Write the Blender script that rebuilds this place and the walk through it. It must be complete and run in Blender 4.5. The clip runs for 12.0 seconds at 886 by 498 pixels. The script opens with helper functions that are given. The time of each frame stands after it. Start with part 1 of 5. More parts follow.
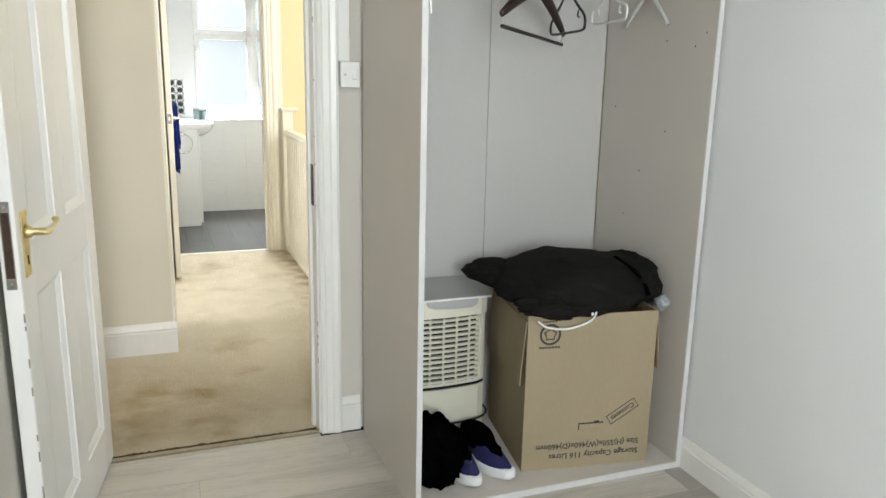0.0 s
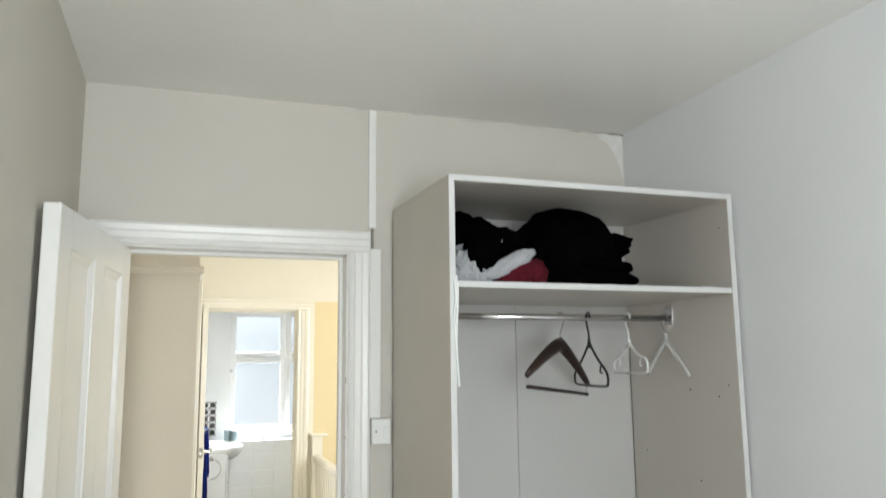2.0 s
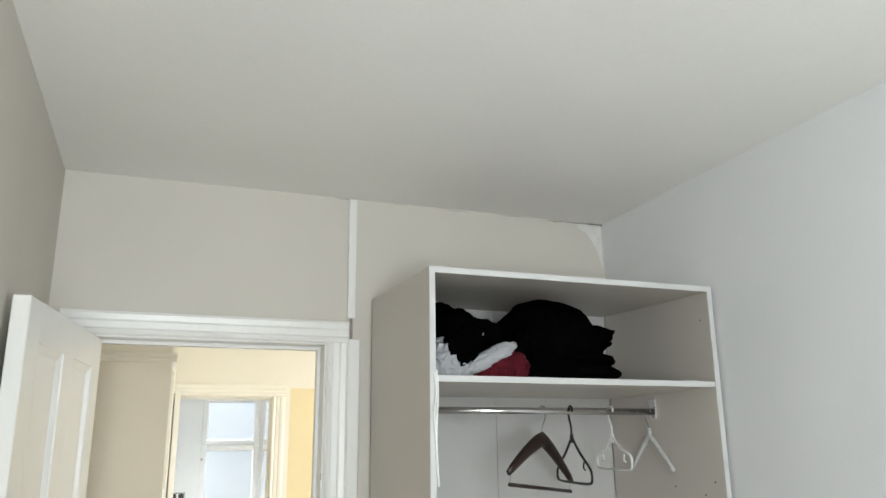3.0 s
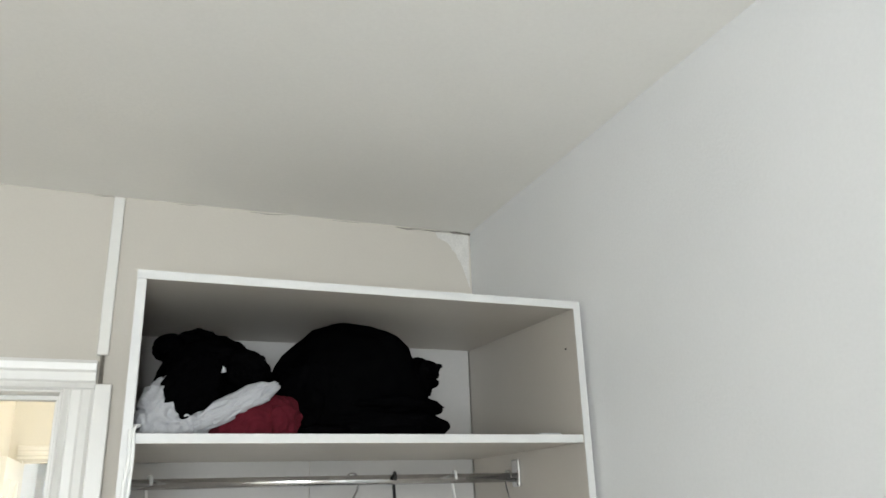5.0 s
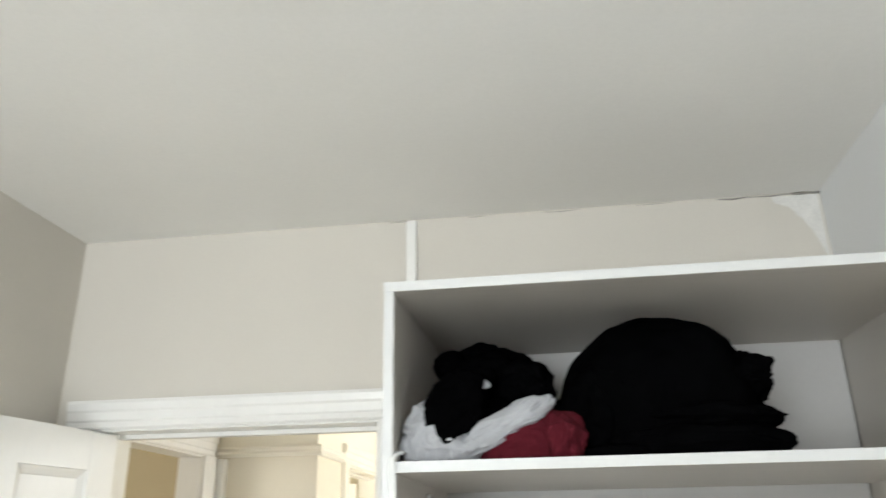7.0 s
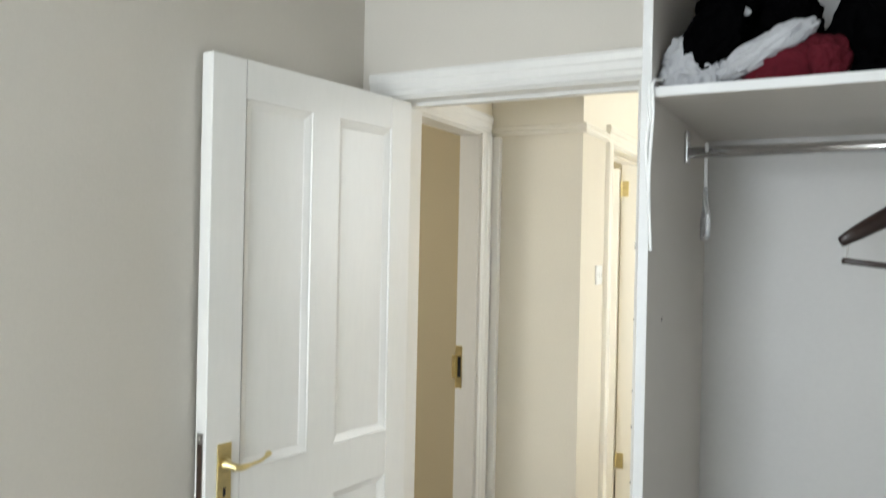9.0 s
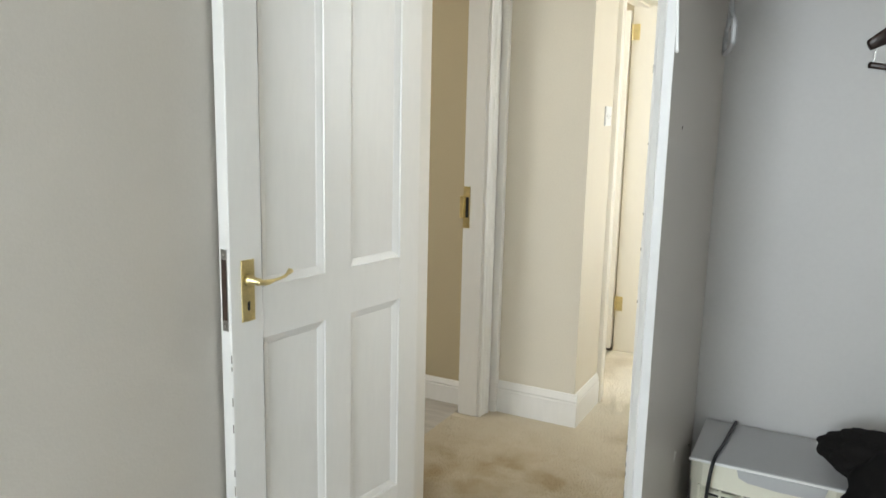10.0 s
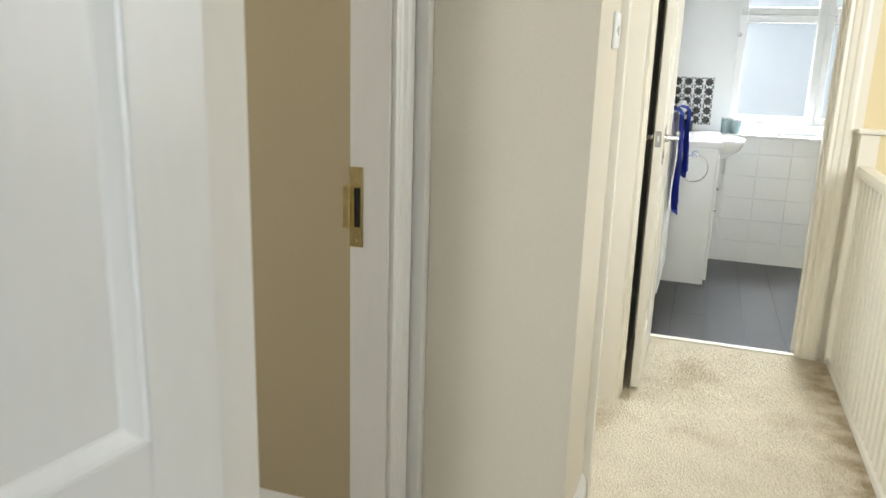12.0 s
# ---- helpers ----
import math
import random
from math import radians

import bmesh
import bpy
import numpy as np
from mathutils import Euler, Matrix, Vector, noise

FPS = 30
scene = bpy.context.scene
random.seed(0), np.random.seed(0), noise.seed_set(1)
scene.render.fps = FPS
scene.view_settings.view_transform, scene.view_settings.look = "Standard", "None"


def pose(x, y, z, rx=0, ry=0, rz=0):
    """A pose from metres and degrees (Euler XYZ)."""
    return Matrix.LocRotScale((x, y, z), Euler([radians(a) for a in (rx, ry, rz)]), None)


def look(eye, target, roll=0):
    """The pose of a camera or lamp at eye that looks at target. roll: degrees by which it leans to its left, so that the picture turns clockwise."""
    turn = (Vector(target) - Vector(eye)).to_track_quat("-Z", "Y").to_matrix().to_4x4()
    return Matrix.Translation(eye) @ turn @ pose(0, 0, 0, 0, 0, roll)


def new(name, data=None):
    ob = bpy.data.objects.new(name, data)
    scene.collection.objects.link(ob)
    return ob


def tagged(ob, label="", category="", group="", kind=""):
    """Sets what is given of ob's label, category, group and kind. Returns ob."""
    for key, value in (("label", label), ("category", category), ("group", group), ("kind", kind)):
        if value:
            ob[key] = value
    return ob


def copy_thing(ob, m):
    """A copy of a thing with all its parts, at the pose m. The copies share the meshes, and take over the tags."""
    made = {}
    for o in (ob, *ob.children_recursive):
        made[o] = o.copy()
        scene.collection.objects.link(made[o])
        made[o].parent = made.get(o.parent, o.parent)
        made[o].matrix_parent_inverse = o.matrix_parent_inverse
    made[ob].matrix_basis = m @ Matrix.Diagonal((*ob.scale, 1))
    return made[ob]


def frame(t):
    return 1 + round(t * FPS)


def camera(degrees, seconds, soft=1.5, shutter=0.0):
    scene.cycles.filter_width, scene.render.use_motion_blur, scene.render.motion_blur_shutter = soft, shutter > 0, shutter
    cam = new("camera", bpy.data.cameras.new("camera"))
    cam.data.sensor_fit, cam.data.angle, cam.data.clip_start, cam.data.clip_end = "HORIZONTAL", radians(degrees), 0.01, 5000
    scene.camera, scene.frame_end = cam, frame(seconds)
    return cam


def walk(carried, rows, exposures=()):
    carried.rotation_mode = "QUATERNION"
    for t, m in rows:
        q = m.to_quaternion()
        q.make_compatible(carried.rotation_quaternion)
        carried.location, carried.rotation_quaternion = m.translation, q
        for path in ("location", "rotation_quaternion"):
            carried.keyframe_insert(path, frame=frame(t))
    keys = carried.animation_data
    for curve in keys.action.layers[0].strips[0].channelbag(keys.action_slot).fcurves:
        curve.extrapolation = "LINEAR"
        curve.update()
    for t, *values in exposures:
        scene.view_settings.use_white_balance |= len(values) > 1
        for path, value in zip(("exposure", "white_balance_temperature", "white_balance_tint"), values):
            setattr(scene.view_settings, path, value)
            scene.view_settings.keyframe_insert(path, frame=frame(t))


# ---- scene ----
cam = camera(60.4, 12.0, soft=1.5, shutter=0.3)

PATH = [
    (0, (-1.673, -2.623, 1.332), (-0.979, -0.803, 0.88), 1.2),
    (0.5, (-1.685, -2.631, 1.34), (-1.021, -0.798, 0.896), 1.2),
    (1, (-1.685, -2.628, 1.408), (-1.024, -0.755, 1.174), 0.2),
    (1.5, (-1.682, -2.642, 1.475), (-1.036, -0.75, 1.521), -0.3),
    (2, (-1.689, -2.655, 1.544), (-1.056, -0.781, 1.844), -0.6),
    (2.5, (-1.694, -2.652, 1.578), (-1.062, -0.809, 2.028), -0.4),
    (3, (-1.688, -2.638, 1.581), (-1.015, -0.824, 2.088), -0.6),
    (3.5, (-1.638, -2.59, 1.563), (-0.897, -0.811, 2.097), -1.1),
    (3.7, (-1.563, -2.56, 1.566), (-0.79, -0.794, 2.101), -1.3),
    (5.3, (-0.879, -2.064, 1.657), (-0.212, -0.297, 2.313), -1.9),
    (5.5, (-0.829, -2.01, 1.664), (-0.22, -0.226, 2.332), -2.1),
    (6, (-0.685, -1.868, 1.672), (-0.3, -0.035, 2.372), -1.9),
    (6.5, (-0.658, -1.814, 1.671), (-0.576, 0.052, 2.384), -1.5),
    (7, (-0.705, -1.9, 1.659), (-0.972, -0.05, 2.371), -0.9),
    (7.2, (-0.744, -1.935, 1.65), (-1.12, -0.098, 2.347), -0.4),
    (8.8, (-0.67, -2.025, 1.521), (-1.588, -0.251, 1.612), 1.1),
    (9, (-0.662, -2.029, 1.485), (-1.595, -0.26, 1.476), 1.2),
    (9.5, (-0.662, -2.068, 1.378), (-1.607, -0.319, 1.162), 1.1),
    (10, (-0.69, -2.071, 1.37), (-1.596, -0.324, 1.016), 1.3),
    (10.5, (-0.8, -1.839, 1.335), (-1.622, -0.066, 0.909), 0.9),
    (11, (-1.01, -1.465, 1.325), (-1.733, 0.341, 0.862), 0.7),
    (11.5, (-1.253, -1.071, 1.312), (-1.882, 0.765, 0.828), 1.2),
    (12, (-1.407, -0.606, 1.293), (-2.026, 1.232, 0.806), 1.8),
]
EXPOSURES = [(0, 0.0, 6440, 10), (0.5, 0.0, 6440, 10), (1, -0.08, 6440, 10), (2.5, -0.18, 6400, 10), (3.5, -0.17, 6430, 10), (5.4, 0.02, 6500, 11), (7.2, 0.15, 6480, 11), (9, -0.04, 6260, 10), (10, -0.05, 6260, 10), (11, -0.10, 6380, 11), (11.5, -0.20, 6380, 11), (12, -0.26, 6260, 10)]
walk(cam, [(t, look(eye, target, roll)) for t, eye, target, roll in PATH], EXPOSURES)

# ---- light ----
world = bpy.data.worlds.new("sky")
scene.world = world
world.use_nodes = True
wn = world.node_tree
sky = wn.nodes.new("ShaderNodeTexSky")
sky.sky_type, sky.sun_disc = "NISHITA", False
sky.sun_elevation, sky.sun_rotation = radians(48), radians(160)
wn.links.new(sky.outputs["Color"], wn.nodes["Background"].inputs["Color"])
wn.nodes["Background"].inputs["Strength"].default_value = 0.12


def lamp(name, kind, m, energy, color, size=0.2, size_y=None):
    data = bpy.data.lights.new(name, kind)
    data.energy, data.color = energy, color
    if kind == "AREA":
        data.shape, data.size, data.size_y = "RECTANGLE", size, size_y or size
    elif kind == "SUN":
        data.angle = size
    else:
        data.shadow_soft_size = size
    ob = new(name, data)
    ob.matrix_world = m
    return ob


lamp("sun", "SUN", look((4, -9, 11), (0, 0, 0)), 1.0, (1.0, 0.96, 0.9), radians(10))
# daylight of the bedroom window, behind the walker
lamp("bedroom_daylight", "AREA", look((-1.50, -4.34, 1.5), (-0.95, -1.0, 2.75)), 88, (0.905, 0.975, 1.0), 1.0, 1.3)
# daylight of the bathroom window
lamp("bathroom_daylight", "AREA", look((-0.8, 5.75, 2.75), (-0.95, 4.0, 0.5)), 1200, (0.95, 0.98, 1.0), 1.2, 1.0)
# daylight of the window above the stairs
lamp("stair_daylight", "AREA", look((0.52, 1.5, 1.7), (-1.35, 2.5, 1.1)), 48, (0.97, 0.98, 0.94), 1.3, 1.3)
# added fill through the side room's open door for the balustrade, window assumed
lamp("side_room_fill", "AREA", look((-3.25, 1.7, 1.5), (-0.8, 1.95, 0.9)), 38, (0.965, 0.985, 0.98), 0.9, 1.2)
# added fill that lifts the next room's wall, from an assumed unseen window
lamp("next_room_fill", "AREA", look((-4.05, -0.4, 1.5), (-2.4, 0.8, 1.2)), 27, (1.0, 0.96, 0.86), 1.0, 1.2)

# ---- materials ----


def material(name, color, rough=0.6, metal=0.0, vary=0.06, scale=6.0, grain=180.0, bump=0.05, spec=0.5,
             stain=None, stain_at=(0.55, 0.75), grime=None, transmission=0.0, mixw=0.4, spot=None, stretch=(1, 1, 1), sheen=0.0, island=False, rand=0.0):
    m = bpy.data.materials.new(name)
    m.use_nodes = True
    nt = m.node_tree
    N, L = nt.nodes.new, nt.links.new
    p = nt.nodes["Principled BSDF"]
    p.inputs["Roughness"].default_value = rough
    p.inputs["Metallic"].default_value = metal
    p.inputs["Specular IOR Level"].default_value = spec
    p.inputs["Transmission Weight"].default_value = transmission
    p.inputs["Sheen Weight"].default_value = sheen
    co = N("ShaderNodeTexCoord")
    mp = N("ShaderNodeMapping")
    mp.inputs["Scale"].default_value = stretch
    L(co.outputs["Object"], mp.inputs["Vector"])
    big = N("ShaderNodeTexNoise")
    big.inputs["Scale"].default_value, big.inputs["Detail"].default_value = scale, 6
    fine = N("ShaderNodeTexNoise")
    fine.inputs["Scale"].default_value, fine.inputs["Detail"].default_value = grain, 3
    L(mp.outputs["Vector"], big.inputs["Vector"])
    L(mp.outputs["Vector"], fine.inputs["Vector"])
    c = (*color, 1)
    dark = tuple(max(0, v * (1 - 2 * vary)) for v in color) + (1,)
    lite = tuple(min(1, v * (1 + vary)) for v in color) + (1,)
    ramp = N("ShaderNodeValToRGB")
    ramp.color_ramp.elements[0].position, ramp.color_ramp.elements[0].color = 0.3, dark
    ramp.color_ramp.elements[1].position, ramp.color_ramp.elements[1].color = 0.7, lite
    mixf = N("ShaderNodeMix")
    mixf.data_type = "FLOAT"
    mixf.inputs[0].default_value = mixw
    L(big.outputs["Fac"], mixf.inputs[2])
    L(fine.outputs["Fac"], mixf.inputs[3])
    fac = mixf.outputs[0]
    if rand:
        info = N("ShaderNodeObjectInfo")
        add = N("ShaderNodeMath")
        add.operation = "MULTIPLY_ADD"
        L(info.outputs["Random"], add.inputs[0])
        add.inputs[1].default_value = rand
        L(fac, add.inputs[2])
        sub = N("ShaderNodeMath")
        sub.operation = "SUBTRACT"
        L(add.outputs[0], sub.inputs[0])
        sub.inputs[1].default_value = rand / 2
        fac = sub.outputs[0]
        shift = N("ShaderNodeVectorMath")
        shift.operation = "ADD"
        sc = N("ShaderNodeVectorMath")
        sc.operation = "SCALE"
        sc.inputs[0].default_value = (7.3, 3.1, 5.7)
        L(info.outputs["Random"], sc.inputs["Scale"])
        L(mp.outputs["Vector"], shift.inputs[0])
        L(sc.outputs[0], shift.inputs[1])
        L(shift.outputs[0], big.inputs["Vector"])
        L(shift.outputs[0], fine.inputs["Vector"])
    L(fac, ramp.inputs["Fac"])
    col = ramp.outputs["Color"]
    if stain:
        sn = N("ShaderNodeTexNoise")
        sn.inputs["Scale"].default_value, sn.inputs["Detail"].default_value = scale * 0.45, 5
        L(co.outputs["Object"], sn.inputs["Vector"])
        mr = N("ShaderNodeMapRange")
        mr.inputs["From Min"].default_value, mr.inputs["From Max"].default_value = stain_at
        L(sn.outputs["Fac"], mr.inputs["Value"])
        amount = mr.outputs[0]
        if spot:
            dist = N("ShaderNodeVectorMath")
            dist.operation = "DISTANCE"
            L(co.outputs["Object"], dist.inputs[0])
            dist.inputs[1].default_value = spot[0]
            near = N("ShaderNodeMapRange")
            near.inputs["From Min"].default_value, near.inputs["From Max"].default_value = spot[1], spot[1] * 0.2
            near.inputs["To Max"].default_value = 1.45
            L(dist.outputs["Value"], near.inputs["Value"])
            tim = N("ShaderNodeMath")
            tim.operation = "MULTIPLY"
            L(near.outputs[0], tim.inputs[0])
            L(big.outputs["Fac"], tim.inputs[1])
            tot = N("ShaderNodeMath")
            tot.operation = "ADD"
            tot.use_clamp = True
            L(amount, tot.inputs[0])
            L(tim.outputs[0], tot.inputs[1])
            amount = tot.outputs[0]
        if grime:
            sep = N("ShaderNodeSeparateXYZ")
            L(co.outputs["Object"], sep.inputs[0])
            strip = N("ShaderNodeMapRange")
            strip.inputs["From Min"].default_value, strip.inputs["From Max"].default_value = grime
            L(sep.outputs["X"], strip.inputs["Value"])
            brk = N("ShaderNodeTexNoise")
            brk.inputs["Scale"].default_value, brk.inputs["Detail"].default_value = 11, 5
            L(co.outputs["Object"], brk.inputs["Vector"])
            cut = N("ShaderNodeMapRange")
            cut.inputs["From Min"].default_value, cut.inputs["From Max"].default_value = 0.36, 0.62
            L(brk.outputs["Fac"], cut.inputs["Value"])
            both = N("ShaderNodeMath")
            both.operation = "MULTIPLY"
            L(strip.outputs[0], both.inputs[0])
            L(cut.outputs[0], both.inputs[1])
            top = N("ShaderNodeMath")
            top.operation = "MAXIMUM"
            L(amount, top.inputs[0])
            L(both.outputs[0], top.inputs[1])
            amount = top.outputs[0]
        mx = N("ShaderNodeMix")
        mx.data_type = "RGBA"
        L(amount, mx.inputs[0])
        L(col, mx.inputs[6])
        mx.inputs[7].default_value = (*stain, 1)
        col = mx.outputs[2]
    L(col, p.inputs["Base Color"])
    if bump:
        b = N("ShaderNodeBump")
        b.inputs["Strength"].default_value = 1.0
        b.inputs["Distance"].default_value = bump * 0.02
        L(mixf.outputs[0], b.inputs["Height"])
        L(b.outputs["Normal"], p.inputs["Normal"])
    return m


M = {}
M["wall"] = material("wall_paint", (0.62, 0.585, 0.525), 0.75, vary=0.02, scale=2.5, grain=140, bump=0.05, spec=0.3)
# bedroom wall paint made paler and bluer: window light put into the colour
M["wall_window_lit"] = material("wall_paint_window_lit", (0.775, 0.78, 0.787), 0.7, vary=0.02, scale=2.5, grain=140, bump=0.05, spec=0.3)
M["ceiling"] = material("ceiling_paint", (0.87, 0.855, 0.82), 0.85, vary=0.02, scale=2, grain=120, bump=0.05, spec=0.2)
M["cream"] = material("cream_paint", (0.82, 0.775, 0.67), 0.7, vary=0.02, scale=2.5, grain=140, bump=0.05, spec=0.3)
M["stone"] = material("beige_paint", (0.725, 0.672, 0.565), 0.7, vary=0.025, scale=2.5, grain=140, bump=0.06, spec=0.3)
# beige of the two dim rooms, their dimness put into the brown colour
M["brown"] = material("dim_beige_paint", (0.47, 0.40, 0.265), 0.75, vary=0.03, scale=2.5, grain=140, bump=0.06, spec=0.3)
M["yellow"] = material("yellow_paint", (0.78, 0.66, 0.41), 0.7, vary=0.02, scale=2.5, grain=140, bump=0.05, spec=0.3)
M["gloss"] = material("white_gloss_paint", (0.805, 0.795, 0.765), 0.31, vary=0.02, scale=5, grain=60, bump=0.018, stretch=(1, 1, 0.25))
M["gloss_cream"] = material("aged_gloss_paint", (0.83, 0.79, 0.69), 0.3, vary=0.015, scale=5, grain=60, bump=0.012, stretch=(1, 1, 0.25))
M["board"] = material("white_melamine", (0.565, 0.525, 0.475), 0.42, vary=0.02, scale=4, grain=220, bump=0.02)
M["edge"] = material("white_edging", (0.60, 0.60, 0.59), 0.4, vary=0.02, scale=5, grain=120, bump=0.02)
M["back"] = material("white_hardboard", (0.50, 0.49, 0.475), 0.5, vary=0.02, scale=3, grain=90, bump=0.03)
M["carpet"] = material("beige_carpet", (0.73, 0.66, 0.52), 0.95, vary=0.17, scale=7, grain=210, mixw=0.78, grime=(-0.95, -0.80), spot=((-1.78, 0.36, 0), 0.95), bump=0.22, spec=0.1, stain=(0.36, 0.275, 0.155), stain_at=(0.54, 0.90), sheen=0.2)
M["plank"] = material("grey_laminate", (0.48, 0.445, 0.395), 0.33, vary=0.16, scale=5, grain=40, bump=0.05, stretch=(0.35, 4, 1), rand=0.5)
M["dark"] = material("dark_gap", (0.02, 0.02, 0.02), 0.9, vary=0.1, bump=0)
M["vinyl"] = material("slate_vinyl", (0.016, 0.0165, 0.019), 0.24, vary=0.3, scale=4, grain=60, bump=0.05, rand=0.4, spec=0.5)
M["tile"] = material("white_tile", (0.80, 0.81, 0.81), 0.15, vary=0.015, scale=3, grain=40, bump=0.01)
M["grout"] = material("grout", (0.78, 0.79, 0.79), 0.85, vary=0.05, bump=0.04)
M["upvc"] = material("white_upvc", (0.82, 0.83, 0.83), 0.35, vary=0.01, bump=0.01)
M["ceramic"] = material("white_ceramic", (0.83, 0.83, 0.82), 0.1, vary=0.01, bump=0.0)
M["brass"] = material("worn_brass", (0.78, 0.66, 0.34), 0.32, metal=1.0, vary=0.12, scale=30, grain=200, bump=0.03)
M["chrome"] = material("chrome", (0.72, 0.72, 0.73), 0.16, metal=1.0, vary=0.04, scale=30, bump=0.01)
M["steel"] = material("dull_steel", (0.38, 0.36, 0.33), 0.4, metal=1.0, vary=0.15, scale=40, bump=0.03)
M["card"] = material("brown_cardboard", (0.335, 0.272, 0.18), 0.8, vary=0.05, scale=5, grain=120, bump=0.06, spec=0.2, stretch=(1, 1, 0.3))
M["card_dark"] = material("cardboard_inside", (0.33, 0.24, 0.14), 0.85, vary=0.06, bump=0.05)
M["ink"] = material("black_print", (0.035, 0.03, 0.025), 0.7, vary=0.1, bump=0)
M["black"] = material("black_cloth", (0.0018, 0.0018, 0.002), 1.0, vary=0.25, scale=12, grain=400, bump=0.08, spec=0.0)
M["charcoal"] = material("charcoal_cloth", (0.0105, 0.0095, 0.009), 0.9, vary=0.15, scale=10, grain=420, bump=0.15, spec=0.12)
M["maroon"] = material("maroon_cloth", (0.095, 0.010, 0.017), 0.95, vary=0.2, scale=14, grain=420, bump=0.2, spec=0.1)
M["greycloth"] = material("light_grey_cloth", (0.40, 0.405, 0.42), 0.95, vary=0.1, scale=14, grain=420, bump=0.2, spec=0.1)
M["blue"] = material("blue_towel", (0.04, 0.065, 0.34), 0.95, vary=0.2, scale=14, grain=420, bump=0.3, spec=0.1)
M["plastic"] = material("ivory_plastic", (0.70, 0.68, 0.56), 0.4, vary=0.02, scale=5, grain=160, bump=0.02)
M["greyplastic"] = material("grey_plastic", (0.42, 0.42, 0.42), 0.38, vary=0.03, scale=5, grain=200, bump=0.02)
M["blackplastic"] = material("black_plastic", (0.015, 0.015, 0.016), 0.4, vary=0.1, bump=0.02)
M["whiteplastic"] = material("white_plastic", (0.80, 0.80, 0.78), 0.35, vary=0.01, bump=0.01)
M["clear"] = material("clear_plastic", (0.86, 0.86, 0.84), 0.2, vary=0.02, bump=0.0, transmission=0.35)
M["darkwood"] = material("dark_wood", (0.022, 0.011, 0.008), 0.35, vary=0.2, scale=20, bump=0.03)
M["rubber"] = material("white_rubber", (0.72, 0.72, 0.74), 0.6, vary=0.04, bump=0.03)
M["navy"] = material("navy_mesh", (0.013, 0.014, 0.085), 0.8, vary=0.2, scale=30, grain=500, bump=0.2)
M["frost"] = material("frosted_glass", (0.93, 0.97, 0.98), 0.22, vary=0.01, bump=0.02, transmission=1.0)
M["blacksteel"] = material("blackened_steel", (0.05, 0.045, 0.04), 0.45, metal=0.6, vary=0.2, scale=40, bump=0.04)
M["strip"] = material("worn_tan_strip", (0.36, 0.29, 0.19), 0.5, vary=0.15, scale=30, bump=0.03)
M["plaster"] = material("bare_plaster", (0.74, 0.725, 0.69), 0.9, vary=0.09, scale=20, bump=0.2, spec=0.2)
M["mortise"] = material("raw_dark_wood", (0.055, 0.03, 0.018), 0.8, vary=0.3, scale=40, bump=0.1)
M["fray"] = material("frayed_edge", (0.11, 0.08, 0.045), 0.95, vary=0.4, scale=60, grain=300, bump=0.4, spec=0.1)
M["tin"] = material("teal_tin", (0.22, 0.30, 0.31), 0.35, vary=0.15, scale=30, bump=0.02)


def glowing(name, color, strength):
    m = bpy.data.materials.new(name)
    m.use_nodes = True
    nt = m.node_tree
    e = nt.nodes.new("ShaderNodeEmission")
    e.inputs["Color"].default_value, e.inputs["Strength"].default_value = (*color, 1), strength
    nt.links.new(e.outputs[0], nt.nodes["Material Output"].inputs["Surface"])
    return m


M["skyglow"] = glowing("bright_overcast_sky", (0.88, 0.95, 1.0), 0.9)

# ---- mesh helpers ----


def mesh_of(name, bm, mat, smooth=False):
    me = bpy.data.meshes.new(name)
    bmesh.ops.recalc_face_normals(bm, faces=bm.faces[:])
    bm.to_mesh(me)
    bm.free()
    me.materials.append(mat)
    if smooth:
        me.polygons.foreach_set("use_smooth", [True] * len(me.polygons))
    return me


def part(name, bm, mat, parent=None, label="", smooth=False):
    ob = new(name, mesh_of(name, bm, mat, smooth))
    if parent is not None:
        ob.parent = parent
    if label:
        tagged(ob, label)
    return ob


def thing(name, m, label, category, group="", kind=""):
    ob = new(name)
    ob.empty_display_size = 0.05
    ob.matrix_world = m
    return tagged(ob, label, category, group, kind)


def slab(bm, x0, x1, y0, y1, z0, z1, bevel=0.0, segments=1, m=None):
    r = bmesh.ops.create_cube(bm, size=1.0)
    vs = r["verts"]
    for v in vs:
        v.co = Vector((x0 if v.co.x < 0 else x1, y0 if v.co.y < 0 else y1, z0 if v.co.z < 0 else z1))
    if bevel:
        es = list({e for v in vs for e in v.link_edges})
        out = bmesh.ops.bevel(bm, geom=es, offset=bevel, segments=segments, affect="EDGES", profile=0.6)
        vs = list({v for f in out["faces"] for v in f.verts} | {v for v in vs if v.is_valid})
    if m is not None:
        for v in {w for v in vs for f in v.link_faces for w in f.verts}:
            v.co = m @ v.co
    return bm


def boxes(*dims, bevel=0.0, segments=1):
    bm = bmesh.new()
    for d in dims:
        slab(bm, *d, bevel=bevel, segments=segments)
    return bm


